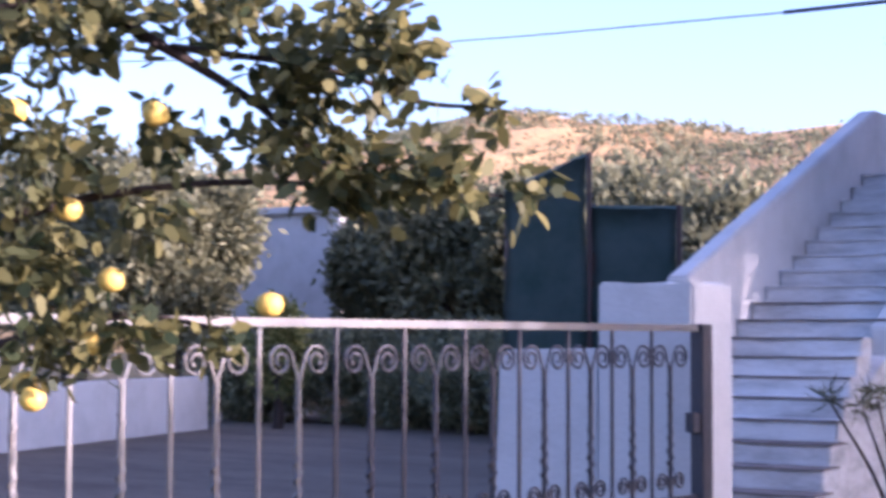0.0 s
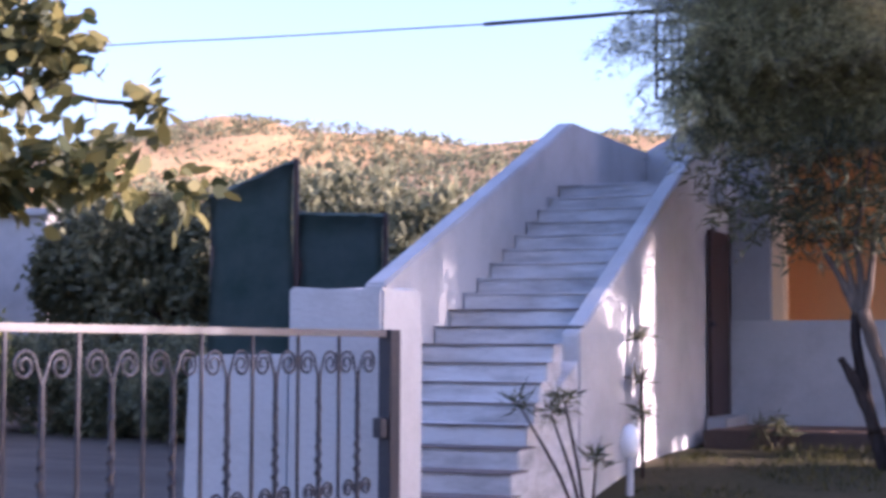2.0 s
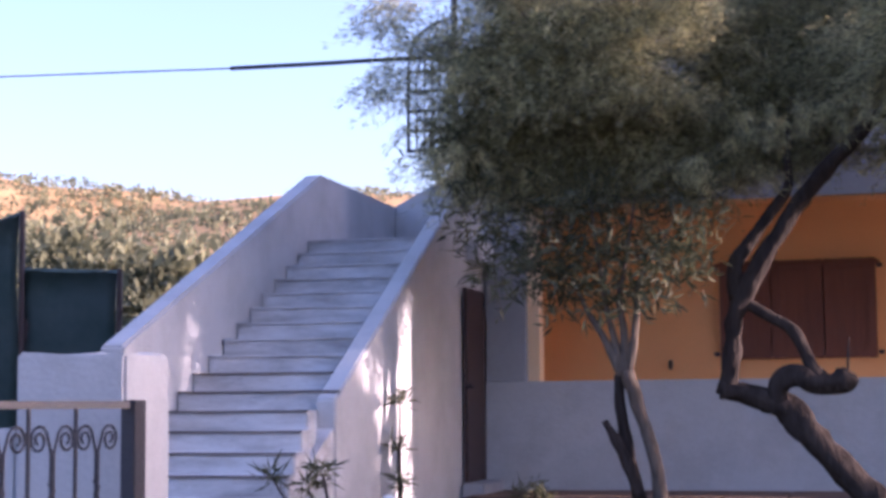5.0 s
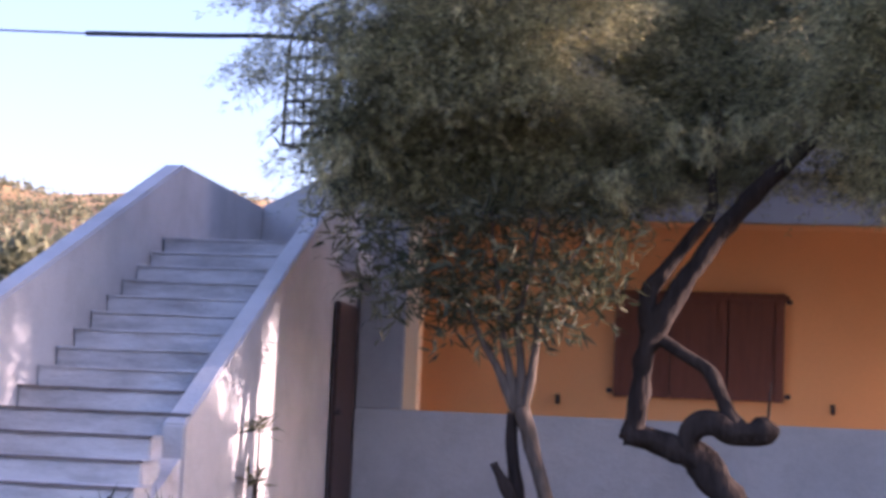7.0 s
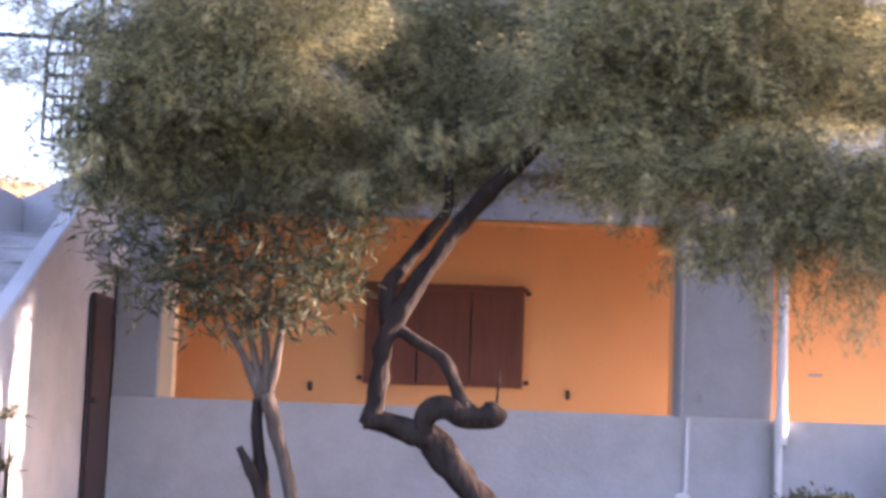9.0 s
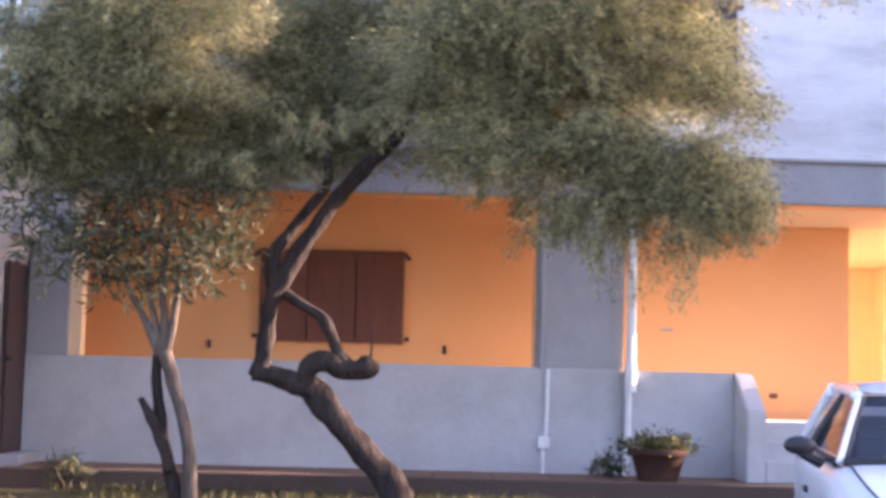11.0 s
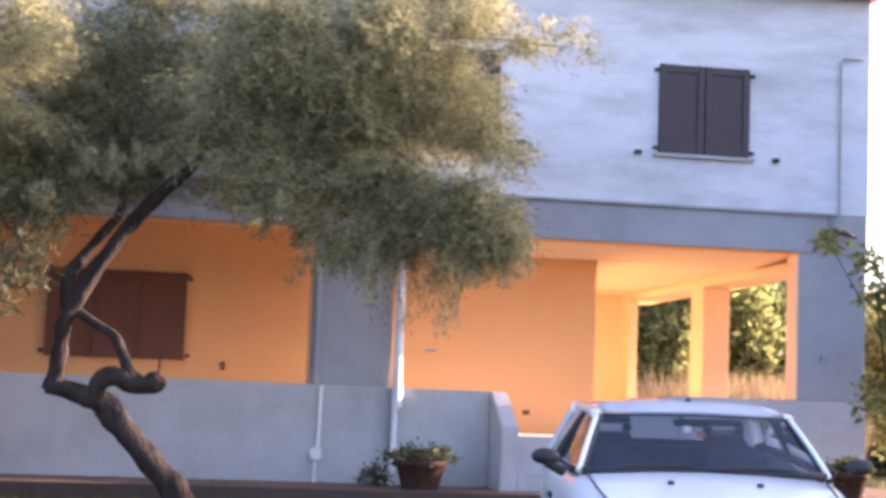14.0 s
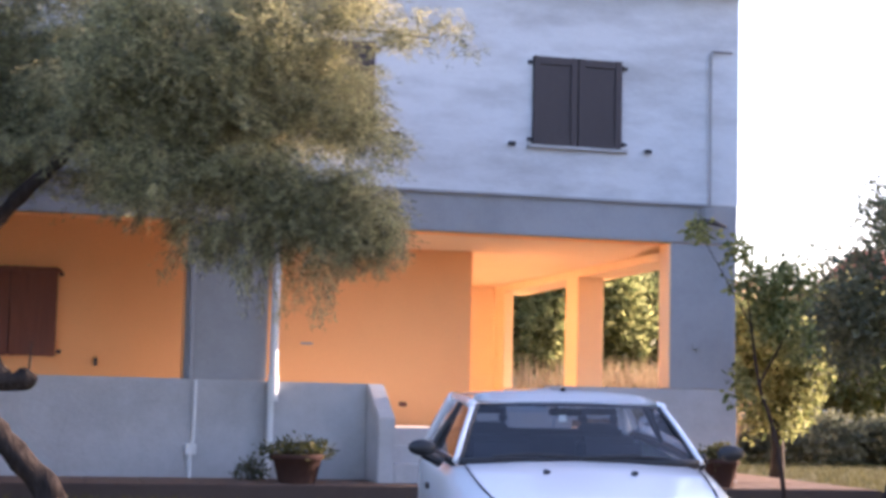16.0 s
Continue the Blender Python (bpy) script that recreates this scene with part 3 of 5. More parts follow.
part("handle", tube([(-3.39, 11.02, 1.08, 0.014), (-3.3, 11.0, 1.08, 0.02), (-3.3, 10.86, 1.1, 0.016)], 8, 0, False), IRON, wd)
part("threshold", box(-3.42, -3.2, 11.0, 11.98, -0.1, 0.11, 0.012), CEMENT, stairs)

# iron lattice by the landing
rail = thing("iron_railing", "dark wrought-iron lattice with an arched head against the sky", "railing", at=(-4.1, 12.2, 2.6))
part("post", tube([(-3.76, 12.2, 2.6, 0.035), (-3.76, 12.2, 6.8, 0.035)], 8, 0, False), IRON, rail)
part("post", box(-4.312, -4.28, 12.2, 12.232, 3.68, 4.62, 0.004), IRON, rail)
part("arch", tube([(-4.296, 12.216, 4.6, 0.016), (-4.25, 12.216, 4.85, 0.016), (-4.14, 12.216, 5.02, 0.016), (-3.96, 12.216, 5.12, 0.016), (-3.76, 12.216, 5.18, 0.016)], 8), IRON, rail)
part("arch", tube([(-4.2, 12.216, 4.5, 0.012), (-4.14, 12.216, 4.72, 0.012), (-4.02, 12.216, 4.86, 0.012), (-3.76, 12.216, 4.95, 0.012)], 8), IRON, rail)
for x in (-4.2, -4.11, -4.02, -3.93, -3.84):
    part("bar", box(x - 0.009, x + 0.009, 12.206, 12.226, 3.68, 4.5 if x < -4.15 else 4.84 + (x + 4.11) * 0.4, 0.003), IRON, rail)
for z in (3.68, 3.9, 4.12, 4.34, 4.56):
    part("rail", box(-4.3, -3.76, 12.196, 12.22, z, z + 0.035, 0.004), IRON, rail)
for z in (5.5, 5.95):
    part("rail", box(-3.76, -3.2, 12.19, 12.215, z, z + 0.035, 0.004), IRON, rail)

# overhead cable
wire = thing("overhead_cable", "overhead cable crossing the sky", "cable", at=(-3.6, 9.5, 4.1))
part("thick_cable", tube([(-5.1, 8.97, 4.02, 0.02), (-4.3, 9.23, 4.07, 0.02), (-3.5, 9.49, 4.12, 0.02), (-3.0, 12.0, 4.6, 0.02)], 8), CABLE, wire)
part("thin_cable", tube([(-60, -8.4, 6.4, 0.009), (-30, 1.0, 4.6, 0.009), (-12, 6.7, 3.85, 0.009), (-8.22, 7.93, 3.89, 0.009), (-5.05, 8.98, 4.02, 0.009)], 6), THIN_CABLE, wire)
wire2 = thing("service_cable", "thin service cable leaving the house corner", "cable", at=(8.9, 11.96, 5.47))
part("line", tube([(8.9, 11.96, 5.47, 0.006), (12.0, 16, 5.9, 0.006), (30, 40, 9.0, 0.006)], 6), THIN_CABLE, wire2)

# ---- gate, pillar, walls by the road ----
pillar = thing("gate_pillar", "whitewashed masonry gate pillar with a rough top", "pillar", at=(-3.8, 3.7, -0.9))
bm = box(-4.14, -3.47, 3.4, 4.0, -0.95, 1.2, 0.02)
bmesh.ops.subdivide_edges(bm, edges=bm.edges[:], cuts=4, use_grid_fill=True)
for v in bm.verts:
    if v.co.z > 1.1:
        v.co.z += 0.035 * noise.noise(v.co * 4)
    v.co += Vector((noise.noise(v.co * 3), noise.noise(v.co * 3 + Vector((5, 0, 0))), 0)) * 0.008
part("shaft", bm, WHITEWASH, pillar)
low = thing("boundary_wall", "low whitewashed wall end beside the gate pillar", "wall", at=(-4.5, 3.6, -0.9))
part("shaft", prism([(-4.96, -0.95), (-4.9, 0.74), (-4.82, 0.77), (-4.142, 0.78), (-4.142, -0.95)], "y", 3.42, 3.7, 0.015), WHITEWASH, low)

gate = thing("iron_gate", "weathered wrought-iron gate with twisted bars and scrolls", "gate", at=(-3.32, 3.3, -0.85))
GU = Vector((-0.143, -0.99, 0)).normalized()
G0 = Vector((-3.34, 3.28, 0))


def gate_box(s0, s1, z0, z1, half):
    bm = bmesh.new()
    add_box(bm, s0, s1, -half, half, z0, z1, min(half, 0.006) * 0.6)
    turn = Matrix.Translation(G0) @ Matrix(((GU.x, -GU.y, 0, 0), (GU.y, GU.x, 0, 0), (0, 0, 1, 0), (0, 0, 0, 1)))
    bmesh.ops.transform(bm, matrix=turn, verts=bm.verts[:])
    return bm


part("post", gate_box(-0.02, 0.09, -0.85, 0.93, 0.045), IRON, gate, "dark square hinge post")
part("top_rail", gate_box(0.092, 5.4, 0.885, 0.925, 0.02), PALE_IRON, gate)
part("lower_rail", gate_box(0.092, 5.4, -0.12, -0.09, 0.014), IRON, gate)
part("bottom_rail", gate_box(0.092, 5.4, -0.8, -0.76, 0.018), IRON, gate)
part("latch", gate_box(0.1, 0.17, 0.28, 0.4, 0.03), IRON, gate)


def scroll(s, z, way, r=0.078):
    """A flat spiral that springs from a bar head and curls inwards."""
    foot = G0 + GU * s
    pts = [(foot.x, foot.y, z - 1.5 * r, 0.009), (*(foot + GU * (way * 0.012)).xy, z - 0.8 * r, 0.009)]
    for k in range(21):
        a = k / 20 * 3.4 * math.pi
        rr = r * (1 - 0.75 * k / 20)
        q = G0 + GU * (s + way * (r + 0.035 - rr * math.cos(a)))
        pts.append((q.x, q.y, z + rr * math.sin(a), 0.0085))
    return tube(pts, 6, 0, False)


for k in range(23):
    s = 0.37 + 0.188 * k + 0.0018 * k * k
    # light on the bars away from the pillar is put into paler iron
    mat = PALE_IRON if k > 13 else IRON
    if k % 2 == 1:
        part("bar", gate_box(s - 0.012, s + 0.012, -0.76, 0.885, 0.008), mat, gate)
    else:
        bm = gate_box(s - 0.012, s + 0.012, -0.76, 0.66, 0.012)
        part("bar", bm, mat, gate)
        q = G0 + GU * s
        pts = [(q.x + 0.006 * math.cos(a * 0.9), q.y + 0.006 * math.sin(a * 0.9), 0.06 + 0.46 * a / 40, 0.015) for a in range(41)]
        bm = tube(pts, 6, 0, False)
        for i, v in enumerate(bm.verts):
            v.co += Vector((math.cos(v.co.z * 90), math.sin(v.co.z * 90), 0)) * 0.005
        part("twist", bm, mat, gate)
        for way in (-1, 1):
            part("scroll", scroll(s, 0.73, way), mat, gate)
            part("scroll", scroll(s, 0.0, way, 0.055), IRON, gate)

far_wall = thing("garden_wall", "low pale wall along the far side of the driveway", "wall", at=(-17.5, 10, -0.9))
bm = bmesh.new()
for (xa, ya), (xb, yb) in (((-13.5, -2.0), (-17.3, 9.5)), ((-17.3, 9.5), (-19.4, 16.5))):
    n = Vector((yb - ya, xa - xb, 0)).normalized() * 0.1
    vs = [bm.verts.new((x + n.x * sgn, y + n.y * sgn, z)) for z in (-0.95, 0.16) for x, y, sgn in ((xa, ya, 1), (xb, yb, 1), (xb, yb, -1), (xa, ya, -1))]
    for f in ((0, 1, 5, 4), (1, 2, 6, 5), (2, 3, 7, 6), (3, 0, 4, 7), (4, 5, 6, 7)):
        bm.faces.new([vs[i] for i in f])
bmesh.ops.recalc_face_normals(bm, faces=bm.faces)
part("shaft", bm, WHITEWASH, far_wall)


def net_panel(ax, ay, bx, by, za, zb, z0):
    """A post-framed sheet of netting, slack between its posts."""
    t = thing("shade_net", "dark green shade netting stretched on posts", "netting", "shade nets", at=(ax, ay, z0))
    bm = bmesh.new()
    n = 10
    grid = [[bm.verts.new((ax + (bx - ax) * i / n, ay + (by - ay) * i / n + 0.05 * math.sin(i * 0.9 + j), z0 + ((za + (zb - za) * i / n) - z0) * j / n)) for j in range(n + 1)] for i in range(n + 1)]
    for i in range(n):
        for j in range(n):
            bm.faces.new((grid[i][j], grid[i + 1][j], grid[i + 1][j + 1], grid[i][j + 1]))
    bmesh.ops.solidify(bm, geom=bm.faces[:], thickness=0.012)
    part("net", bm, NET, t, smooth=True)
    for x, y, z in ((ax, ay, za), (bx, by, zb)):
        part("post", tube([(x, y + 0.08, z0 - 0.1, 0.04), (x, y + 0.08, z + 0.05, 0.04)], 8, 0, False), DOOR_BROWN, t)
    part("hem", tube([(ax, ay, za, 0.03), (bx, by, zb, 0.03)], 6, 0, False), NET, t)
    return t


net_panel(-10.72, 12.94, -9.75, 13.47, 2.85, 3.35, -0.85)
net_panel(-9.74, 13.6, -8.78, 14.25, 2.64, 2.64, -0.85)

white_house = thing("far_house", "pale house glimpsed between the trees", "house", at=(-29, 29, -0.9))
part("wall", box(-32, -26.6, 30, 36, -0.9, 4.4, 0.03), WHITEWASH, white_house)
part("roof", box(-32.2, -26.4, 29.8, 36.2, 4.402, 4.6, 0.03), WHITEWASH, white_house)
red_house = thing("far_house", "distant villa with a terracotta tiled roof", "house", at=(30, 38, -0.1))
part("wall", box(26.5, 38, 36.5, 44, -0.2, 4.6, 0.03), PLASTER, red_house)
part("roof", prism([(36.0, 4.55), (44.5, 4.55), (40.2, 6.0)], "x", 26.0, 38.5), ROOF_TILE, red_house)
for x in (28.0, 31.5, 35.0):
    wn = part("window", box(x, x + 1.1, 36.46, 36.52, 2.4, 3.7), SHUTTER_DARK, red_house)
    part("frame", box(x - 0.05, x + 1.15, 36.44, 36.47, 2.32, 2.39), WHITEWASH, wn)

# ---- trees behind ----
for x, y, h, s in ((-27, 20.5, 6.4, 3.2), (-22.2, 26, 5.0, 1.3), (-21.2, 27, 5.6, 2.4), (-18.6, 24.5, 5.2, 2.4), (-15.8, 25, 5.6, 2.6), (-13.0, 21.5, 5.1, 2.4), (-10.9, 21, 4.5, 2.0), (-8.0, 24, 3.0, 2.0), (-23.5, 20, 5.3, 1.8), (-24, 36, 5.6, 3.2), (-18, 38, 5.4, 3.4), (-12.5, 36, 4.6, 3.2), (-31, 24, 6, 3.2)):
    scrub_tree("olive_tree", x, y, -0.9, h, s, OLIVE, "dark grey-green olive tree behind the driveway", leaf=0.26, count=1500)
for x, y in ((-20.5, 19.5), (-18.2, 20.0), (-16.0, 19.5), (-14.0, 18.5), (-12.2, 17.6)):
    scrub_tree("bush", x, y, -1.5, 2.6, 1.5, OLIVE, "dark low bush along the driveway", "bush", 0.16, 1300)
scrub_tree("shrub", -18.4, 17.4, -0.9, 2.5, 0.6, SUNNY, "sunlit yellow-green garden shrub", "shrub", 0.14, 500)
for x, y, h, s in ((12.0, 26.5, 4.4, 1.5), (14.6, 28, 4.3, 2.4), (19.5, 27.5, 3.2, 1.8), (20.5, 30, 4.2, 2.6), (12.5, 33, 5.8, 2.8), (16.5, 36, 5.0, 3.0), (9.5, 30, 5.4, 2.6)):
    scrub_tree("garden_tree", x, y, -0.15, h, s, SUNNY, "sunlit green garden tree behind the house", leaf=0.22, count=1500)
for x, y, h, s in ((15.2, 22.5, 1.7, 1.4), (17.5, 22, 1.6, 1.4), (20.0, 21, 1.7, 1.5), (13.4, 23.5, 1.6, 1.2)):
    scrub_tree("hedge_bush", x, y, -0.85, h, s, OLIVE, "dark clipped hedge bush on the lawn", "bush", 0.16, 1400)

scrub_tree("garden_tree", 10.3, 24.2, -0.15, 3.9, 0.95, SUNNY, "small sunlit garden tree behind the porch", leaf=0.16, count=1100)
scrub_tree("shrub", 11.0, 15.0, -0.15, 2.6, 0.75, SUNNY, "sunlit light-green shrub on the side lawn", "shrub", 0.11, 1500)

# ---- the feathery tree in front of the house ----
tam = thing("tamarisk_tree", "twisted feathery tree with a leaning trunk and drooping grey-green crown", "tree", at=(0.6, 9.6, -0.25))
Y = 9.6
part("trunk", tube([(0.74, Y, -0.38, 0.19), (0.64, Y, -0.15, 0.15), (0.56, Y, 0.05, 0.13), (0.33, Y, 0.29, 0.125), (0.03, Y, 0.61, 0.125), (-0.15, Y, 0.84, 0.12), (-0.37, Y - 0.02, 0.94, 0.10), (-0.58, Y - 0.03, 0.99, 0.088), (-0.73, Y - 0.03, 1.0, 0.085)], 16, 0.4), BARK, tam, smooth=True)
part("limb", tube([(-0.70, Y - 0.03, 0.97, 0.085), (-0.65, Y, 1.12, 0.082), (-0.62, Y, 1.36, 0.078), (-0.59, Y, 1.62, 0.075), (-0.53, Y, 1.80, 0.09), (-0.38, Y, 2.07, 0.08), (-0.17, Y, 2.41, 0.07), (0.07, Y, 2.74, 0.078), (0.33, Y - 0.02, 3.03, 0.07), (0.72, Y - 0.05, 3.4, 0.055)], 14, 0.4), BARK, tam, smooth=True)
part("limb", tube([(-0.56, Y, 1.8, 0.075), (-0.58, Y + 0.06, 2.12, 0.07), (-0.42, Y + 0.1, 2.36, 0.058), (-0.26, Y + 0.1, 2.57, 0.052), (-0.1, Y + 0.12, 2.82, 0.045), (-0.1, Y + 0.14, 3.1, 0.035), (-0.05, Y + 0.12, 3.6, 0.02)], 12, 0.35), BARK, tam, smooth=True)
part("limb", tube([(-0.2, Y - 0.03, 0.86, 0.09), (-0.24, Y - 0.06, 1.0, 0.085), (-0.17, Y - 0.08, 1.1, 0.085), (-0.04, Y - 0.1, 1.12, 0.09), (0.08, Y - 0.1, 1.06, 0.085), (0.24, Y - 0.08, 1.06, 0.085), (0.34, Y - 0.06, 1.1, 0.10), (0.38, Y - 0.05, 1.15, 0.07)], 14, 0.4), BARK, tam, smooth=True)
part("limb", tube([(0.16, Y - 0.08, 1.05, 0.075), (0.06, Y - 0.08, 1.2, 0.06), (-0.01, Y - 0.06, 1.37, 0.056), (-0.1, Y - 0.04, 1.53, 0.056), (-0.28, Y - 0.02, 1.64, 0.05), (-0.5, Y, 1.78, 0.05)], 12, 0.3), BARK, tam, smooth=True)
part("twig", tube([(0.36, Y - 0.06, 1.12, 0.012), (0.37, Y - 0.06, 1.3, 0.01), (0.38, Y - 0.06, 1.45, 0.006)], 6), BARK, tam)
part("limb", tube([(0.33, Y, 3.0, 0.045), (0.9, Y - 0.2, 3.55, 0.035), (1.5, Y - 0.4, 3.9, 0.03), (2.1, Y - 0.6, 3.85, 0.022), (2.5, Y - 0.8, 3.5, 0.014)], 8, 0.2), BARK, tam, smooth=True)
part("limb", tube([(-0.06, Y + 0.14, 3.5, 0.03), (-0.6, Y + 0.75, 3.75, 0.026), (-1.5, Y + 0.4, 3.8, 0.02), (-2.6, Y - 0.1, 3.9, 0.012)], 8, 0.2), BARK, tam, smooth=True)


def feathery(regions):
    """Drooping strands of tiny needles, gathered in flat pads scattered through (x0, x1, y0, y1, z0, z1, pads, size)."""
    cs, aims = [], []
    for x0, x1, y0, y1, z0, z1, pads, size in regions:
        for k in range(pads):
            u = rng.random(3)
            mid = np.array([x0 + (x1 - x0) * u[0], y0 + (y1 - y0) * u[1], z0 + (z1 - z0) * u[2]])
            strands = int(34 * size / 0.4)
            for q in range(strands):
                a = rng.uniform(0, 6.283)
                out = np.array([math.cos(a), 0.8 * math.sin(a), rng.normal() * 0.28 + 0.05]) * size * rng.uniform(0.55, 1.25)
                m = 20
                t = np.sort(rng.random(m)).reshape(-1, 1) ** 0.8
                line = mid + rng.normal(size=3) * 0.06 + out * t + np.array([0, 0, -0.45 * size]) * t ** 2
                cs.append(line + rng.normal(size=(m, 3)) * 0.018)
                aims.append(out / size + rng.normal(size=(m, 3)) * 0.45 + (0, 0, -0.3))
    c = np.vstack(cs)
    return c, np.vstack(aims)


c, aim = feathery((
    (-3.0, -0.9, 9.2, 10.0, 2.85, 3.6, 120, 0.40), (-2.9, -0.9, 8.5, 9.2, 3.5, 4.3, 78, 0.38), (-2.7, -0.8, 8.4, 9.2, 4.2, 4.9, 44, 0.38),
    (-1.2, -0.4, 9.3, 10.0, 2.85, 3.6, 34, 0.30), (-0.9, 1.3, 10.0, 10.6, 3.75, 4.8, 130, 0.38), (-0.7, 1.7, 10.0, 10.6, 4.7, 5.4, 40, 0.38), (0.8, 2.3, 9.9, 10.6, 3.2, 3.9, 50, 0.36),
    (-0.6, 0.5, 9.7, 10.3, 3.45, 3.9, 34, 0.3), (0.9, 1.9, 8.3, 9.0, 3.2, 3.6, 22, 0.3), (-2.9, -1.0, 9.3, 10.0, 3.6, 4.6, 48, 0.38),
    (0.7, 2.0, 8.1, 8.9, 3.5, 4.2, 56, 0.36), (1.0, 2.6, 8.0, 8.9, 4.1, 4.9, 60, 0.36), (1.7, 3.5, 8.2, 9.1, 3.5, 4.2, 56, 0.34),
    # the mass at y 9.7 to 10.6 is hidden, added to shade the middle
    (2.3, 3.3, 8.3, 9.1, 4.1, 4.7, 30, 0.32), (1.6, 3.5, 8.3, 9.2, 4.7, 5.2, 26, 0.32), (3.3, 4.4, 8.5, 9.0, 4.5, 5.0, 9, 0.24), (1.9, 3.4, 9.7, 10.6, 3.6, 4.7, 70, 0.38), (3.4, 3.9, 8.5, 9.0, 3.4, 3.95, 10, 0.24),
    (1.0, 2.6, 8.2, 9.0, 2.85, 3.35, 52, 0.34), (2.3, 3.7, 8.3, 9.0, 2.6, 3.25, 54, 0.32), (1.8, 3.3, 8.3, 8.9, 2.3, 2.75, 22, 0.26), (3.4, 3.85, 8.4, 8.9, 2.4, 2.95, 14, 0.22),
    (-0.6, 0.4, 9.8, 10.2, 3.05, 3.5, 40, 0.26), (-1.2, -0.2, 9.75, 10.2, 3.5, 4.5, 40, 0.34), (0.3, 1.2, 9.2, 10.0, 3.45, 4.2, 34, 0.34), (-3.4, -2.9, 8.8, 9.2, 3.1, 4.3, 12, 0.28), (-3.8, -3.2, 8.9, 9.3, 3.7, 4.8, 7, 0.3)))
leaves("crown", c, aim, rng.uniform(0.045, 0.10, len(c)), rng.uniform(0.006, 0.011, len(c)), FEATHER, tam)
for side in (
        [(0.7, 9.5, 3.38, 0.035), (1.2, 9.1, 3.7, 0.028), (1.8, 8.9, 3.78, 0.022), (2.4, 8.8, 3.55, 0.014), (2.9, 8.7, 3.2, 0.007)],
        [(0.76, 9.5, 3.42, 0.03), (1.3, 9.2, 4.0, 0.024), (2.2, 8.9, 4.5, 0.018), (3.3, 8.8, 4.65, 0.01), (4.2, 8.7, 4.6, 0.004)]):
    part("branch", tube(side, 8, 0.2), BARK, tam, smooth=True)
# hanging sprays below the right-hand boughs
cs, aims = [], []
for x, z, n, length in ((2.95, 2.6, 12, 1.0), (2.2, 2.5, 8, 0.5), (3.6, 2.5, 10, 0.5), (1.35, 2.75, 8, 0.4), (2.6, 2.4, 10, 0.6), (0.9, 3.2, 5, 0.3), (-2.9, 3.0, 8, 0.4), (-0.8, 2.8, 6, 0.35), (3.1, 2.3, 8, 0.8), (1.7, 2.7, 8, 0.4), (3.75, 2.55, 8, 0.45), (2.0, 2.45, 8, 0.5), (3.35, 2.35, 8, 0.5), (0.2, 3.2, 8, 0.35), (-0.3, 3.15, 8, 0.35), (2.45, 2.3, 8, 0.7), (1.1, 2.95, 8, 0.35)):
    for k in range(n):
        bx, by = x + rng.normal() * 0.14, 8.7 + rng.normal() * 0.25
        m = 110
        t = rng.random(m)
        cs.append(np.c_[bx + 0.12 * t * rng.normal() + rng.normal(size=m) * 0.03, by + rng.normal(size=m) * 0.03, z + 0.15 - t * length * rng.uniform(0.5, 1.1)])
        aims.append(rng.normal(size=(m, 3)) * 0.5 + (0, 0, -0.8))
c = np.vstack(cs)
leaves("spray", c, np.vstack(aims), rng.uniform(0.05, 0.11, len(c)), rng.uniform(0.005, 0.010, len(c)), FEATHER, tam)

# ---- the many-stemmed tree with lance-shaped leaves ----
ole = thing("oleander_tree", "many-stemmed small tree with narrow lance-shaped leaves", "tree", at=(-1.35, 9.2, -0.3))
Y = 9.15
part("trunk", tube([(-1.18, Y, -0.4, 0.10), (-1.22, Y, -0.15, 0.075), (-1.23, Y, 0.22, 0.06), (-1.31, Y, 0.58, 0.058), (-1.40, Y, 0.88, 0.062), (-1.49, Y, 1.18, 0.066)], 12, 0.3), PALE_BARK, ole, smooth=True)
part("trunk", tube([(-1.28, Y + 0.06, -0.4, 0.09), (-1.40, Y + 0.06, 0.05, 0.065), (-1.50, Y + 0.06, 0.5, 0.055), (-1.56, Y + 0.05, 0.86, 0.05), (-1.56, Y + 0.03, 1.14, 0.045)], 10, 0.3), BARK, ole, smooth=True)
part("stub", tube([(-1.40, Y, 0.1, 0.055), (-1.47, Y - 0.03, 0.32, 0.05), (-1.58, Y - 0.03, 0.56, 0.045), (-1.69, Y - 0.03, 0.75, 0.03)], 10, 0.35), BARK, ole, "grey broken stub", smooth=True)
for line in ([(-1.53, 1.14, 0.05), (-1.68, 1.45, 0.034), (-1.82, 1.68, 0.026), (-1.95, 1.95, 0.02), (-2.25, 2.5, 0.01)],
             [(-1.53, 1.16, 0.045), (-1.60, 1.46, 0.034), (-1.67, 1.75, 0.028), (-1.72, 2.1, 0.02), (-1.8, 2.7, 0.01)],
             [(-1.50, 1.15, 0.045), (-1.51, 1.5, 0.036), (-1.55, 1.8, 0.03), (-1.5, 2.1, 0.02), (-1.4, 2.7, 0.01)],
             [(-1.48, 1.14, 0.045), (-1.43, 1.42, 0.036), (-1.40, 1.68, 0.03), (-1.38, 1.95, 0.022), (-1.05, 2.5, 0.01)]):
    part("stem", tube([(x, Y + 0.02 * i, z, r) for i, (x, z, r) in enumerate(line)], 9, 0.25), PALE_BARK, ole, smooth=True)
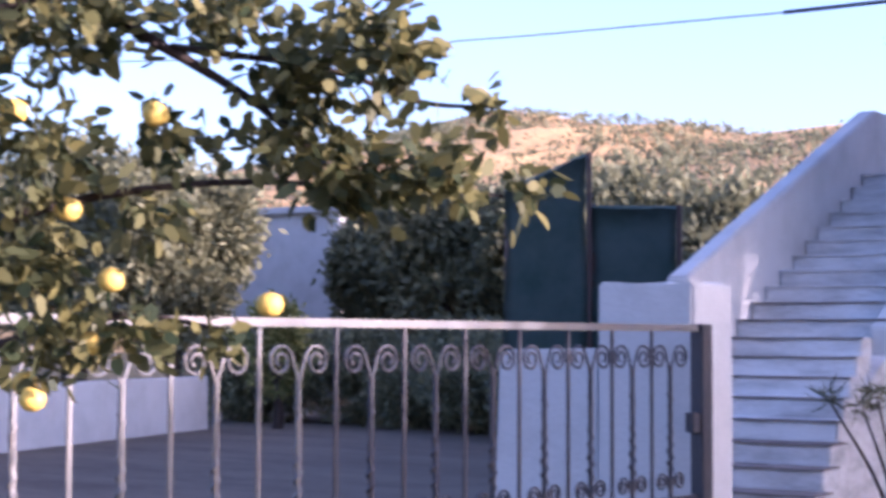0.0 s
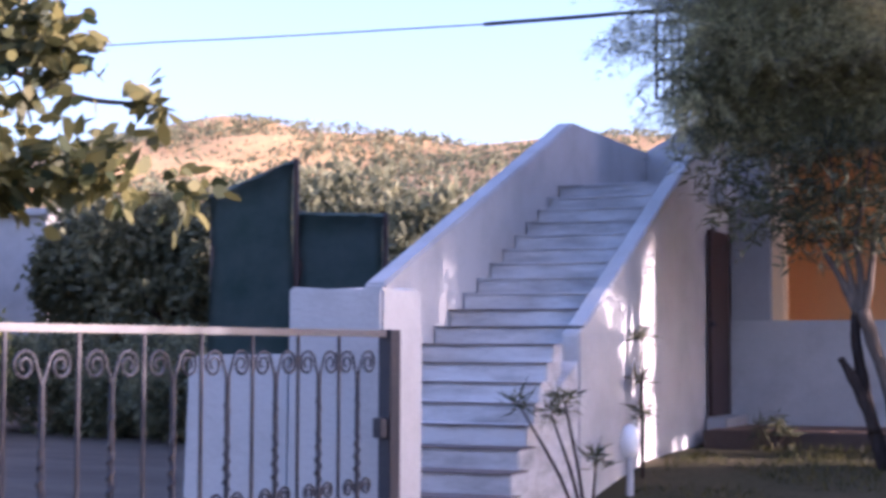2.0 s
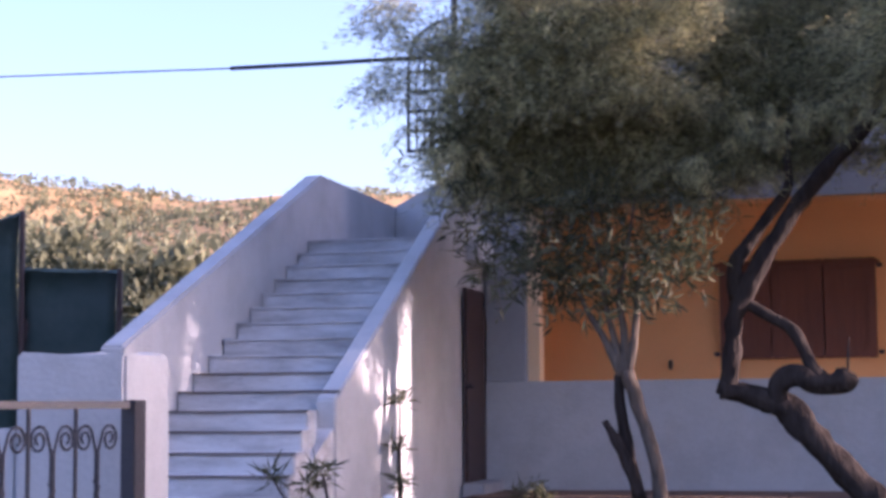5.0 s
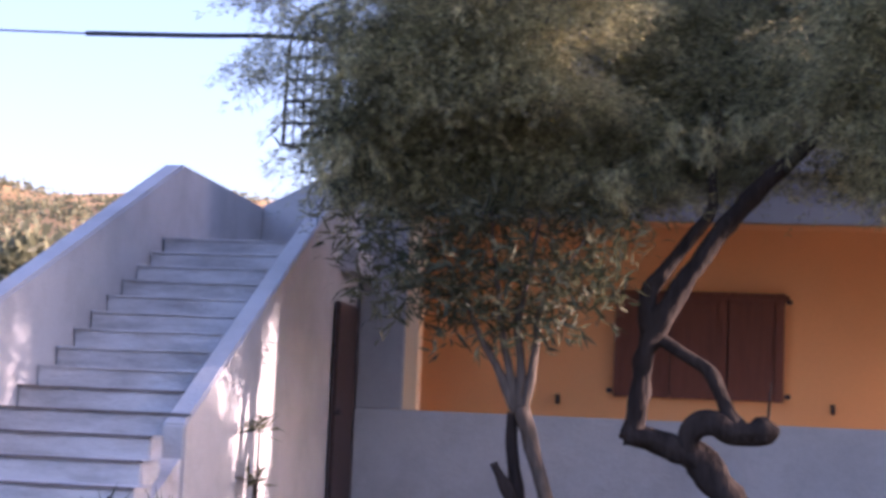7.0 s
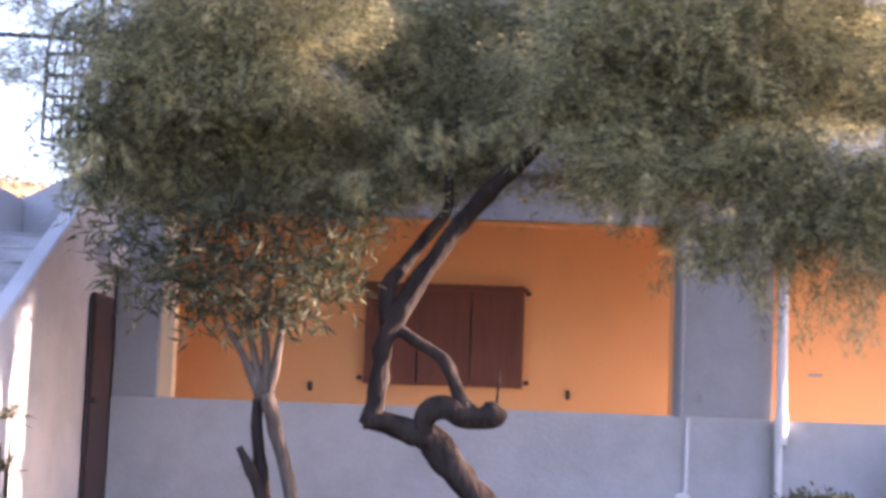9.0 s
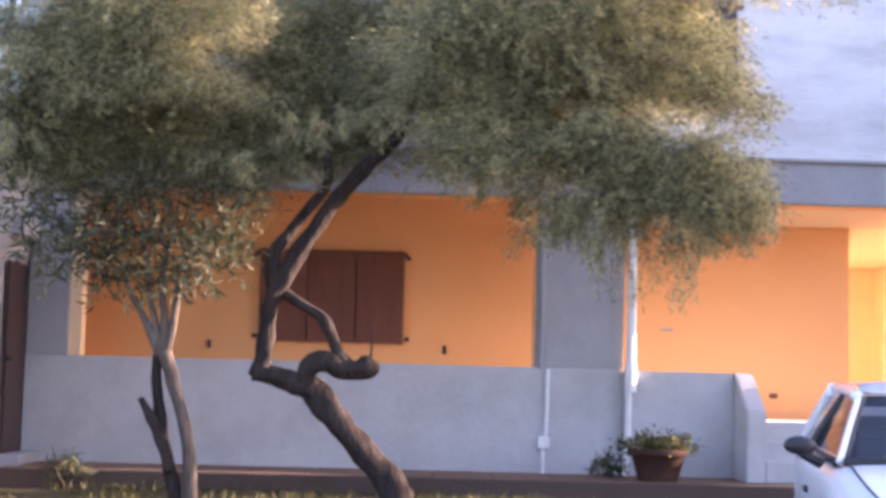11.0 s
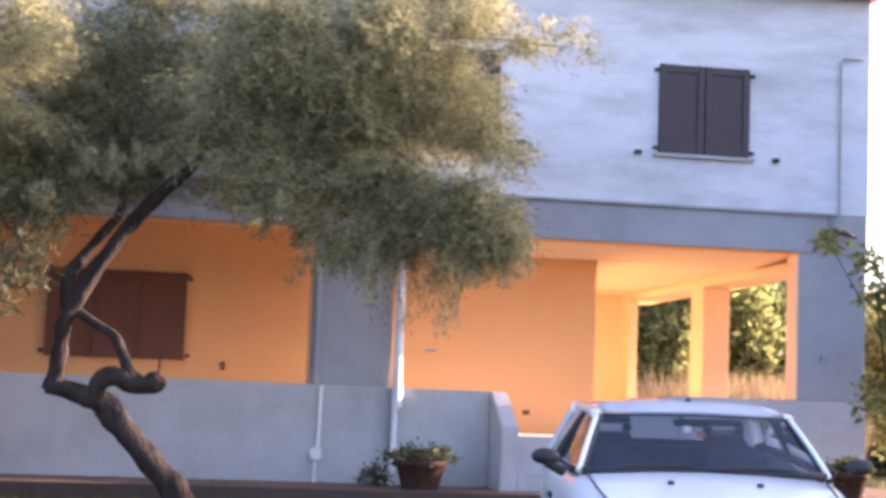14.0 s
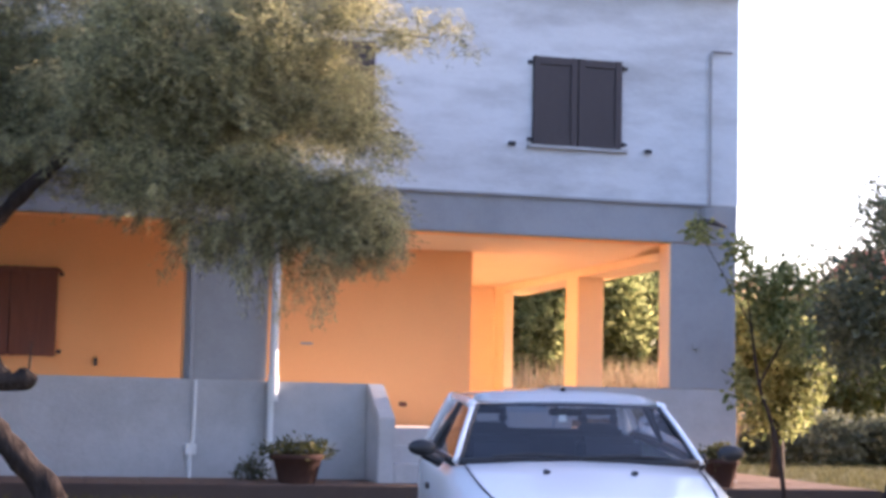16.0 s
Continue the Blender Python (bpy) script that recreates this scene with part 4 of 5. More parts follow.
lobes = [(-1.65, 9.15, 2.25, 0.85, 0.6, 0.42, 1.2), (-2.2, 9.1, 2.2, 0.4, 0.5, 0.35, 0.6), (-1.15, 9.1, 2.1, 0.35, 0.5, 0.28, 0.45), (-1.75, 9.1, 1.85, 0.45, 0.4, 0.2, 0.4), (-2.75, 9.1, 2.6, 0.4, 0.5, 0.35, 0.5), (-0.85, 9.1, 2.35, 0.3, 0.4, 0.3, 0.3), (-3.05, 9.1, 3.15, 0.25, 0.4, 0.4, 0.4), (-2.55, 9.1, 2.1, 0.3, 0.4, 0.3, 0.35), (-2.0, 9.1, 1.8, 0.25, 0.3, 0.25, 0.2), (-1.25, 9.1, 1.85, 0.25, 0.3, 0.2, 0.15), (-1.7, 9.15, 2.65, 0.9, 0.5, 0.25, 0.7), (-0.85, 9.1, 2.7, 0.25, 0.3, 0.2, 0.25)]
c, d = crown_points(lobes, 9, 0.085, 66, 0.1)
leaves("crown", c, d * 0.6 + rng.normal(size=c.shape) * 0.7 + (0, 0, 0.1), rng.uniform(0.11, 0.2, len(c)), rng.uniform(0.018, 0.032, len(c)), LANCE, ole)

# ---- the citrus tree by the gate ----
lem = thing("lemon_tree", "lemon tree branches with yellow fruit hanging over the gate", "tree", at=(-4.1, -2.6, -0.95))
part("trunk", tube([(-4.1, -2.6, -1.0, 0.11), (-4.05, -2.58, -0.2, 0.09), (-3.95, -2.52, 0.6, 0.08), (-3.75, -2.4, 1.4, 0.06), (-3.6, -2.36, 2.05, 0.045)], 10, 0.2), BARK, lem, smooth=True)
part("branch", tube([(-3.7, -2.38, 1.7, 0.035), (-3.22, -2.09, 1.98, 0.024), (-2.94, -1.89, 1.81, 0.02), (-2.66, -1.69, 1.6, 0.015), (-2.42, -1.51, 1.34, 0.008)], 8, 0.15), BARK, lem, smooth=True)
part("branch", tube([(-2.9, -1.87, 1.8, 0.014), (-2.45, -1.6, 1.72, 0.011), (-2.22, -1.4, 1.62, 0.009), (-2.0, -1.27, 1.6, 0.005)], 6, 0.15), BARK, lem, smooth=True)
part("branch", tube([(-3.95, -2.5, 0.6, 0.03), (-3.57, -2.24, 0.75, 0.02), (-3.09, -1.93, 0.9, 0.012), (-2.75, -1.75, 0.86, 0.006)], 8, 0.15), BARK, lem, smooth=True)
part("branch", tube([(-3.85, -2.45, 1.0, 0.03), (-3.3, -2.1, 1.25, 0.018), (-2.8, -1.75, 1.35, 0.012), (-2.2, -1.42, 1.32, 0.006), (-1.95, -1.3, 1.3, 0.004)], 8, 0.15), BARK, lem, smooth=True)
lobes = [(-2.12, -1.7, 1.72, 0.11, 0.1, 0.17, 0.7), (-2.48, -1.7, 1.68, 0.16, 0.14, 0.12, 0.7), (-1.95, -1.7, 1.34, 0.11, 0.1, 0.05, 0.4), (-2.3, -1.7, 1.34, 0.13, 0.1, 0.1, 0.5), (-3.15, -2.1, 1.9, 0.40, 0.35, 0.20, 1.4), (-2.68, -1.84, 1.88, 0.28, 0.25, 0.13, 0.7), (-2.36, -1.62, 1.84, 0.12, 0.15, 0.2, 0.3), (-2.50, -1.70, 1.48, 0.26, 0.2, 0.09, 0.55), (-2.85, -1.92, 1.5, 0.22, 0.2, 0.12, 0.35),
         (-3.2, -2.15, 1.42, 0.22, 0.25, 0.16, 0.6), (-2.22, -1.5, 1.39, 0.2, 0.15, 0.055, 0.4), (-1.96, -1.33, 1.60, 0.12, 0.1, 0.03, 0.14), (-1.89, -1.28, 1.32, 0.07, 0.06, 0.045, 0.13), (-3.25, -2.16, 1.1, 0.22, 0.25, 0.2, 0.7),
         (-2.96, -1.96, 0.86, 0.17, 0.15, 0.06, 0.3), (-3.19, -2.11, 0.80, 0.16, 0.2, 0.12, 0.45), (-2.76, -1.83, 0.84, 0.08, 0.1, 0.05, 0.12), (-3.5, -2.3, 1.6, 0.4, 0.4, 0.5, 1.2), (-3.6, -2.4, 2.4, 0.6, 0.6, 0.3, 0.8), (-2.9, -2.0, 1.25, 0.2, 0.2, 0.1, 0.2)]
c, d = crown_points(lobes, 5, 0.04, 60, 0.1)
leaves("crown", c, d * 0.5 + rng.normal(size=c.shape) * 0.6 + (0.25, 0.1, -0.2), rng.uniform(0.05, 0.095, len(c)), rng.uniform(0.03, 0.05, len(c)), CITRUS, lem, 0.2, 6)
for x, y, z in ((-3.26, -2.22, 1.57), (-2.87, -1.97, 1.56), (-3.01, -2.02, 1.02), (-2.58, -1.73, 0.94), (-3.24, -2.14, 0.63), (-3.12, -2.11, 1.25), (-3.07, -2.04, 0.81), (-3.3, -2.12, 0.68)):
    part("lemon", ball(x, y, z, 0.047, 0.045, 0.042, 14, 0.08), LEMON, lem, "ripe yellow lemon", smooth=True)

# ---- the car ----
car = thing("parked_car", "white three-door hatchback parked in front of the porch", "car", at=(4.69, 5.9, -0.75))
car.rotation_euler.z = radians(-8)
CX = 4.6
# lower body: half width, sill and shoulder along the length
stations = [(3.55, 0.62, -0.35, -0.02), (3.62, 0.86, -0.47, 0.06), (3.85, 0.97, -0.52, 0.17), (4.3, 1.04, -0.52, 0.29), (4.8, 1.07, -0.52, 0.40), (5.15, 1.08, -0.52, 0.47), (5.6, 1.09, -0.52, 0.48), (6.4, 1.09, -0.52, 0.50), (7.2, 1.08, -0.52, 0.52), (7.7, 1.05, -0.5, 0.52), (8.0, 0.98, -0.45, 0.50), (8.08, 0.86, -0.35, 0.44)]
bm = bmesh.new()
rings = []
for y, w, lo, top in stations:
    crown = 0.05 if y < 5.3 else 0.02
    prof = [(-0.80 * w, lo), (-0.97 * w, lo + 0.08), (-1.0 * w, lo + 0.45 * (top - lo)), (-0.985 * w, top - 0.12), (-0.94 * w, top - 0.03), (-0.82 * w, top + 0.012), (-0.4 * w, top + crown * 0.8), (0, top + crown), (0.4 * w, top + crown * 0.8), (0.82 * w, top + 0.012), (0.94 * w, top - 0.03), (0.985 * w, top - 0.12), (1.0 * w, lo + 0.45 * (top - lo)), (0.97 * w, lo + 0.08), (0.80 * w, lo)]
    rings.append([bm.verts.new((CX + a, y, b)) for a, b in prof])
for a, b in zip(rings, rings[1:]):
    for k in range(len(a)):
        n = (k + 1) % len(a)
        if not (5.2 < a[0].co.y < 7.65 and 5 <= k <= 8):
            bm.faces.new((a[k], a[n], b[n], b[k]))
bm.faces.new(rings[0][::-1])
bm.faces.new(rings[-1])
bmesh.ops.recalc_face_normals(bm, faces=bm.faces)
body = part("body", bm, CARPAINT, car, smooth=True)
# glasshouse corners: windscreen foot and head, rear glass head and foot
FL, FR = Vector((CX - 0.985, 5.22, 0.50)), Vector((CX + 0.975, 5.22, 0.52))
TL, TR = Vector((CX - 0.77, 5.88, 0.935)), Vector((CX + 0.82, 5.88, 0.945))
HL, HR = Vector((CX - 0.74, 6.12, 1.0)), Vector((CX + 0.77, 6.12, 1.005))
RL, RR = Vector((CX - 0.74, 7.45, 1.0)), Vector((CX + 0.76, 7.45, 1.0))
BL, BR = Vector((CX - 0.95, 7.95, 0.50)), Vector((CX + 0.95, 7.95, 0.50))


def post(a, b, r, mat, name, parent, label=""):
    return part(name, tube([(*a, r), (*((a + b) / 2 + Vector((0, 0, 0.012))), r), (*b, r)], 8), mat, parent, label, True)


for a, b in ((FL, TL), (FR, TR)):
    post(a, b, 0.027, CARPAINT, "windscreen_pillar", car)
for a, b in ((RL, BL), (RR, BR)):
    post(a, b, 0.06, CARPAINT, "rear_pillar", car)
for sgn, t, r in ((-1, TL, RL), (1, TR, RR)):
    post(t, r, 0.045, CARPAINT, "roof_rail", car)
    mid = t.lerp(r, 0.45)
    foot = Vector((CX + sgn * 1.04, mid.y + 0.1, 0.49))
    post(mid, foot, 0.04, RUBBER, "door_pillar", car)
    post(Vector((CX + sgn * 1.0, 5.25, 0.495)), Vector((CX + sgn * 0.99, 7.9, 0.51)), 0.03, RUBBER, "belt_trim", car)
# roof skin, domed
bm = bmesh.new()
n = 10
grid = []
for i in range(n + 1):
    u = i / n
    row = []
    for j in range(n + 1):
        v = j / n
        p = TL.lerp(TR, v).lerp(HL.lerp(HR, v), u / 0.3) if u < 0.3 else HL.lerp(HR, v).lerp(RL.lerp(RR, v), (u - 0.3) / 0.7)
        p.z += 0.055 * min(1, u / 0.3) * math.sin(math.pi * v) ** 0.5 + 0.02
        row.append(bm.verts.new(p))
    grid.append(row)
for i in range(n):
    for j in range(n):
        bm.faces.new((grid[i][j], grid[i][j + 1], grid[i + 1][j + 1], grid[i + 1][j]))
bmesh.ops.solidify(bm, geom=bm.faces[:], thickness=0.03)
part("roof", bm, CARPAINT, car, smooth=True)
part("aerial_base", ball(CX + 0.02, 6.1, 1.085, 0.025, 0.035, 0.018, 10), RUBBER, car, smooth=True)


def pane(a, b, c, d, name, bulge):
    bm = bmesh.new()
    n = 8
    nrm = (b - a).cross(d - a).normalized()
    g = [[bm.verts.new(a.lerp(b, i / n).lerp(d.lerp(c, i / n), j / n) + nrm * bulge * math.sin(math.pi * i / n)) for j in range(n + 1)] for i in range(n + 1)]
    for i in range(n):
        for j in range(n):
            bm.faces.new((g[i][j], g[i + 1][j], g[i + 1][j + 1], g[i][j + 1]))
    ob = part(name, bm, GLASS, car, smooth=True)
    ob.visible_shadow = False
    return ob


screen = pane(FL, FR, TR, TL, "windscreen", 0.05)
pane(BR, BL, RL, RR, "rear_window", 0.04)
pane(Vector((CX - 1.0, 7.8, 0.5)), FL, TL, RL, "side_window", 0.02)
pane(FR, Vector((CX + 1.0, 7.8, 0.5)), RR, TR, "side_window", 0.02)
post(FL + Vector((0.02, -0.02, 0)), FR + Vector((-0.02, -0.02, 0)), 0.03, RUBBER, "scuttle", car)
post(TL, TR, 0.014, RUBBER, "screen_seal", car)
for a, b in ((FL, TL), (FR, TR)):
    k = Vector((0.035 if a is FL else -0.035, -0.015, 0))
    post(a + k, b + k, 0.016, RUBBER, "screen_seal", car)
for k, (xa, xb) in enumerate(((-0.7, 0.0), (0.0, 0.72))):
    part("wiper", tube([(CX + xa, 5.16, 0.545, 0.012), (CX + (xa + xb) / 2, 5.18, 0.565, 0.014), (CX + xb, 5.2, 0.55, 0.01)], 6), RUBBER, car)
for sgn in (-1, 1):
    m = part("door_mirror", ball(CX + sgn * 1.24, 5.3, 0.60, 0.115, 0.06, 0.065, 14), RUBBER, car, "black door mirror", True)
    part("mirror_arm", tube([(CX + sgn * 1.14, 5.32, 0.56, 0.045), (CX + sgn * 1.0, 5.38, 0.49, 0.05)], 8, 0, False), RUBBER, m)
    part("washer_jet", ball(CX + sgn * 0.34, 4.78, 0.452, 0.03, 0.03, 0.018, 8), RUBBER, car)
    part("headlight", ball(CX + sgn * 0.66, 3.72, -0.02, 0.23, 0.14, 0.1, 14), LAMP_GLASS, car, "clear headlight", True)
    part("door_handle", box(CX + sgn * 1.085 - 0.015, CX + sgn * 1.085 + 0.015, 6.3, 6.5, 0.22, 0.27, 0.008), RUBBER, car)
    part("side_strip", box(CX + sgn * 1.088 - 0.012, CX + sgn * 1.088 + 0.012, 4.9, 7.3, 0.0, 0.06, 0.006), RUBBER, car)
    for y in (4.35, 7.2):
        wheel = part("wheel", tube([(CX + sgn * 0.82, y, -0.5, 0.2), (CX + sgn * 1.05, y, -0.5, 0.2)], 20, 0, False), RIM, car)
        bm = bmesh.new()
        R, r = 0.24, 0.075
        tor = [[bm.verts.new((CX + sgn * 0.95 + r * 1.2 * math.cos(b), y + (R + r * math.sin(b)) * math.cos(a), -0.5 + (R + r * math.sin(b)) * math.sin(a))) for b in np.linspace(0, 2 * math.pi, 10, endpoint=False)] for a in np.linspace(0, 2 * math.pi, 28, endpoint=False)]
        for i in range(28):
            for j in range(10):
                bm.faces.new((tor[i][j], tor[(i + 1) % 28][j], tor[(i + 1) % 28][(j + 1) % 10], tor[i][(j + 1) % 10]))
        part("tyre", bm, RUBBER, wheel, smooth=True)
# hood seams
for sgn in (-1, 1):
    part("hood_seam", tube([(CX + sgn * 0.93, 5.12, 0.485, 0.008), (CX + sgn * 0.88, 4.5, 0.35, 0.008), (CX + sgn * 0.78, 3.9, 0.21, 0.008)], 6), RUBBER, car)
part("bumper", prism([(CX - 0.9, -0.45), (CX - 0.85, -0.2), (CX + 0.85, -0.2), (CX + 0.9, -0.45)], "y", 3.5, 3.7, 0.04), RUBBER, car)
part("number_plate", box(CX - 0.3, CX + 0.3, 3.47, 3.498, -0.38, -0.26, 0.004), PAPER, car)
# inside
part("floor", box(CX - 0.9, CX + 0.9, 5.2, 7.9, -0.45, -0.35), RUBBER, car)
part("dashboard", box(CX - 0.9, CX + 0.9, 5.26, 5.6, 0.2, 0.5, 0.05), RUBBER, car)
for sgn in (-1, 1):
    seat = part("front_seat", box(CX + sgn * 0.48 - 0.28, CX + sgn * 0.48 + 0.28, 6.35, 6.55, -0.2, 0.62, 0.06), SEAT, car)
    part("cushion", box(CX + sgn * 0.48 - 0.28, CX + sgn * 0.48 + 0.28, 5.85, 6.35, -0.2, 0.02, 0.05), SEAT, seat)
    bm = bmesh.new()
    add_box(bm, CX + sgn * 0.48 - 0.17, CX + sgn * 0.48 + 0.17, 6.4, 6.5, 0.66, 0.74, 0.02)
    add_box(bm, CX + sgn * 0.48 - 0.17, CX + sgn * 0.48 + 0.17, 6.4, 6.5, 0.82, 0.88, 0.02)
    add_box(bm, CX + sgn * 0.48 - 0.17, CX + sgn * 0.48 - 0.1, 6.41, 6.49, 0.73, 0.83, 0.02)
    add_box(bm, CX + sgn * 0.48 + 0.1, CX + sgn * 0.48 + 0.17, 6.41, 6.49, 0.73, 0.83, 0.02)
    part("headrest", bm, SEAT, seat)
part("rear_bench", box(CX - 0.85, CX + 0.85, 7.3, 7.5, -0.2, 0.6, 0.06), SEAT, car)
mir = part("inside_mirror", box(CX - 0.12, CX + 0.16, 5.98, 6.02, 0.84, 0.91, 0.015), RUBBER, car)
part("mirror_stem", tube([(CX + 0.03, 5.98, 0.9, 0.012), (CX + 0.03, 5.95, 0.97, 0.012)], 6, 0, False), RUBBER, mir)
part("air_freshener", box(CX + 0.05, CX + 0.11, 5.95, 5.955, 0.79, 0.85, 0.0), PAPER, mir)

# ---- pots and small plants ----


def pot_plant(x, y, z, r, h, label):
    t = thing("flower_pot", label, "flower pot", at=(x, y, z))
    part("pot", lathe([(r * 0.7, z), (r * 0.72, z + 0.02), (r * 0.95, z + h * 0.8), (r * 1.08, z + h * 0.82), (r * 1.08, z + h), (r * 0.95, z + h), (r * 0.9, z + h * 0.9)], x, y), TERRACOTTA, t, smooth=True)
    c, d = crown_points([(x, y, z + h + 0.04, r * 1.35, r, 0.09, 1)], 8, 0.04, 110, 0.2)
    leaves("leafage", c, d * 0.6 + rng.normal(size=c.shape) * 0.5 + (0, 0, 0.25), rng.uniform(0.04, 0.08, len(c)), rng.uniform(0.02, 0.035, len(c)), CITRUS, t)
    return t


pot_plant(3.3, 11.05, -0.0, 0.29, 0.33, "terracotta pot with a straggly green plant on the pavement")
pot_plant(8.35, 10.95, 0.0, 0.21, 0.34, "dark terracotta pot on the pavement by the corner")
weed = thing("shrub", "small leafy weed at the foot of the wall", "shrub", at=(2.86, 11.5, 0))
part("stem", tube([(2.86, 11.5, -0.01, 0.01), (2.84, 11.5, 0.2, 0.005)], 6), PALE_BARK, weed)
c, d = crown_points([(2.84, 11.5, 0.12, 0.2, 0.15, 0.1, 1)], 6, 0.03, 60, 0.1)
leaves("leafage", c, d + rng.normal(size=c.shape) * 0.5 + (0, 0, 0.4), rng.uniform(0.04, 0.08, len(c)), rng.uniform(0.015, 0.03, len(c)), LANCE, weed)


def spiky_shrub(x, y, z, stems, label):
    """Bare leaning stems, each with a tuft of narrow leaves at its head."""
    t = thing("shrub", label, "shrub", at=(x, y, z))
    for dx, dy, h in stems:
        part("stem", tube([(x, y, z - 0.05, 0.016), (x + dx * 0.4, y + dy * 0.4, z + h * 0.5, 0.013), (x + dx, y + dy, z + h, 0.008)], 6, 0.1), BARK, t, smooth=True)
        m = 46
        c = np.tile((x + dx, y + dy, z + h), (m, 1)) + rng.normal(size=(m, 3)) * 0.03
        leaves("tuft", c, rng.normal(size=(m, 3)) * (1, 1, 0.6) + (0, 0, 0.35), rng.uniform(0.1, 0.2, m), rng.uniform(0.012, 0.022, m), LANCE, t)
    return t


spiky_shrub(-3.0, 6.0, -0.72, ((-0.58, 0.0, 1.12), (-0.2, 0.0, 1.14), (-0.33, 0.05, 1.05), (0.02, 0.1, 0.7)), "leaning shrub with tufted narrow leaves beside the steps")
spiky_shrub(-3.38, 8.6, -0.35, ((0.0, 0.0, 1.3), (-0.05, 0.1, 0.9), (0.05, -0.1, 0.6)), "thin climbing shrub against the stair wall")
spiky_shrub(-2.6, 10.4, -0.2, ((0.05, 0.0, 0.3), (-0.12, 0.0, 0.25), (0.15, 0.0, 0.2)), "small spiky plant by the wall")
globe = thing("garden_lamp", "white globe garden lamp on a short stem", "lamp", at=(-3.31, 8.0, -0.45))
part("stem", tube([(-3.31, 8.0, -0.5, 0.035), (-3.31, 8.0, -0.1, 0.03)], 10, 0, False), WHITEWASH, globe)
part("globe", ball(-3.31, 8.0, 0.02, 0.09, 0.09, 0.15, 20), GLOBE, globe, smooth=True)

# ---- trees on the lawn to the side, then unseen shade casters ----
sap = thing("sapling", "slender young tree with light green leaves at the house corner", "tree", at=(8.1, 8.8, -0.3))
part("trunk", tube([(8.12, 8.8, -0.35, 0.03), (8.08, 8.8, 0.25, 0.025), (7.95, 8.78, 0.8, 0.02), (7.8, 8.77, 1.2, 0.016), (7.7, 8.75, 1.8, 0.012), (7.6, 8.7, 2.4, 0.006)], 8, 0.15), BARK, sap, smooth=True)
part("branch", tube([(7.8, 8.77, 1.2, 0.012), (8.05, 8.7, 1.7, 0.009), (8.2, 8.65, 2.1, 0.005)], 6), BARK, sap)
part("branch", tube([(7.7, 8.75, 1.8, 0.01), (7.45, 8.72, 2.2, 0.007), (7.1, 8.7, 2.75, 0.004)], 6), BARK, sap)
lobes = [(7.95, 8.7, 1.95, 0.28, 0.35, 0.3, 0.8), (8.2, 8.65, 1.6, 0.2, 0.3, 0.2, 0.2), (7.75, 8.7, 2.25, 0.3, 0.3, 0.2, 0.4), (7.5, 8.7, 2.6, 0.25, 0.2, 0.14, 0.12), (7.1, 8.7, 2.8, 0.14, 0.15, 0.08, 0.1), (7.55, 8.7, 1.15, 0.2, 0.2, 0.18, 0.12), (8.1, 8.7, 2.3, 0.3, 0.3, 0.2, 0.4)]
c, d = crown_points(lobes, 7, 0.05, 150, 0.1)
leaves("crown", c, d * 0.4 + rng.normal(size=c.shape) * 0.6 + (0, 0, -0.1), rng.uniform(0.05, 0.1, len(c)), rng.uniform(0.03, 0.05, len(c)), SUNNY, sap, 0.2, 6)

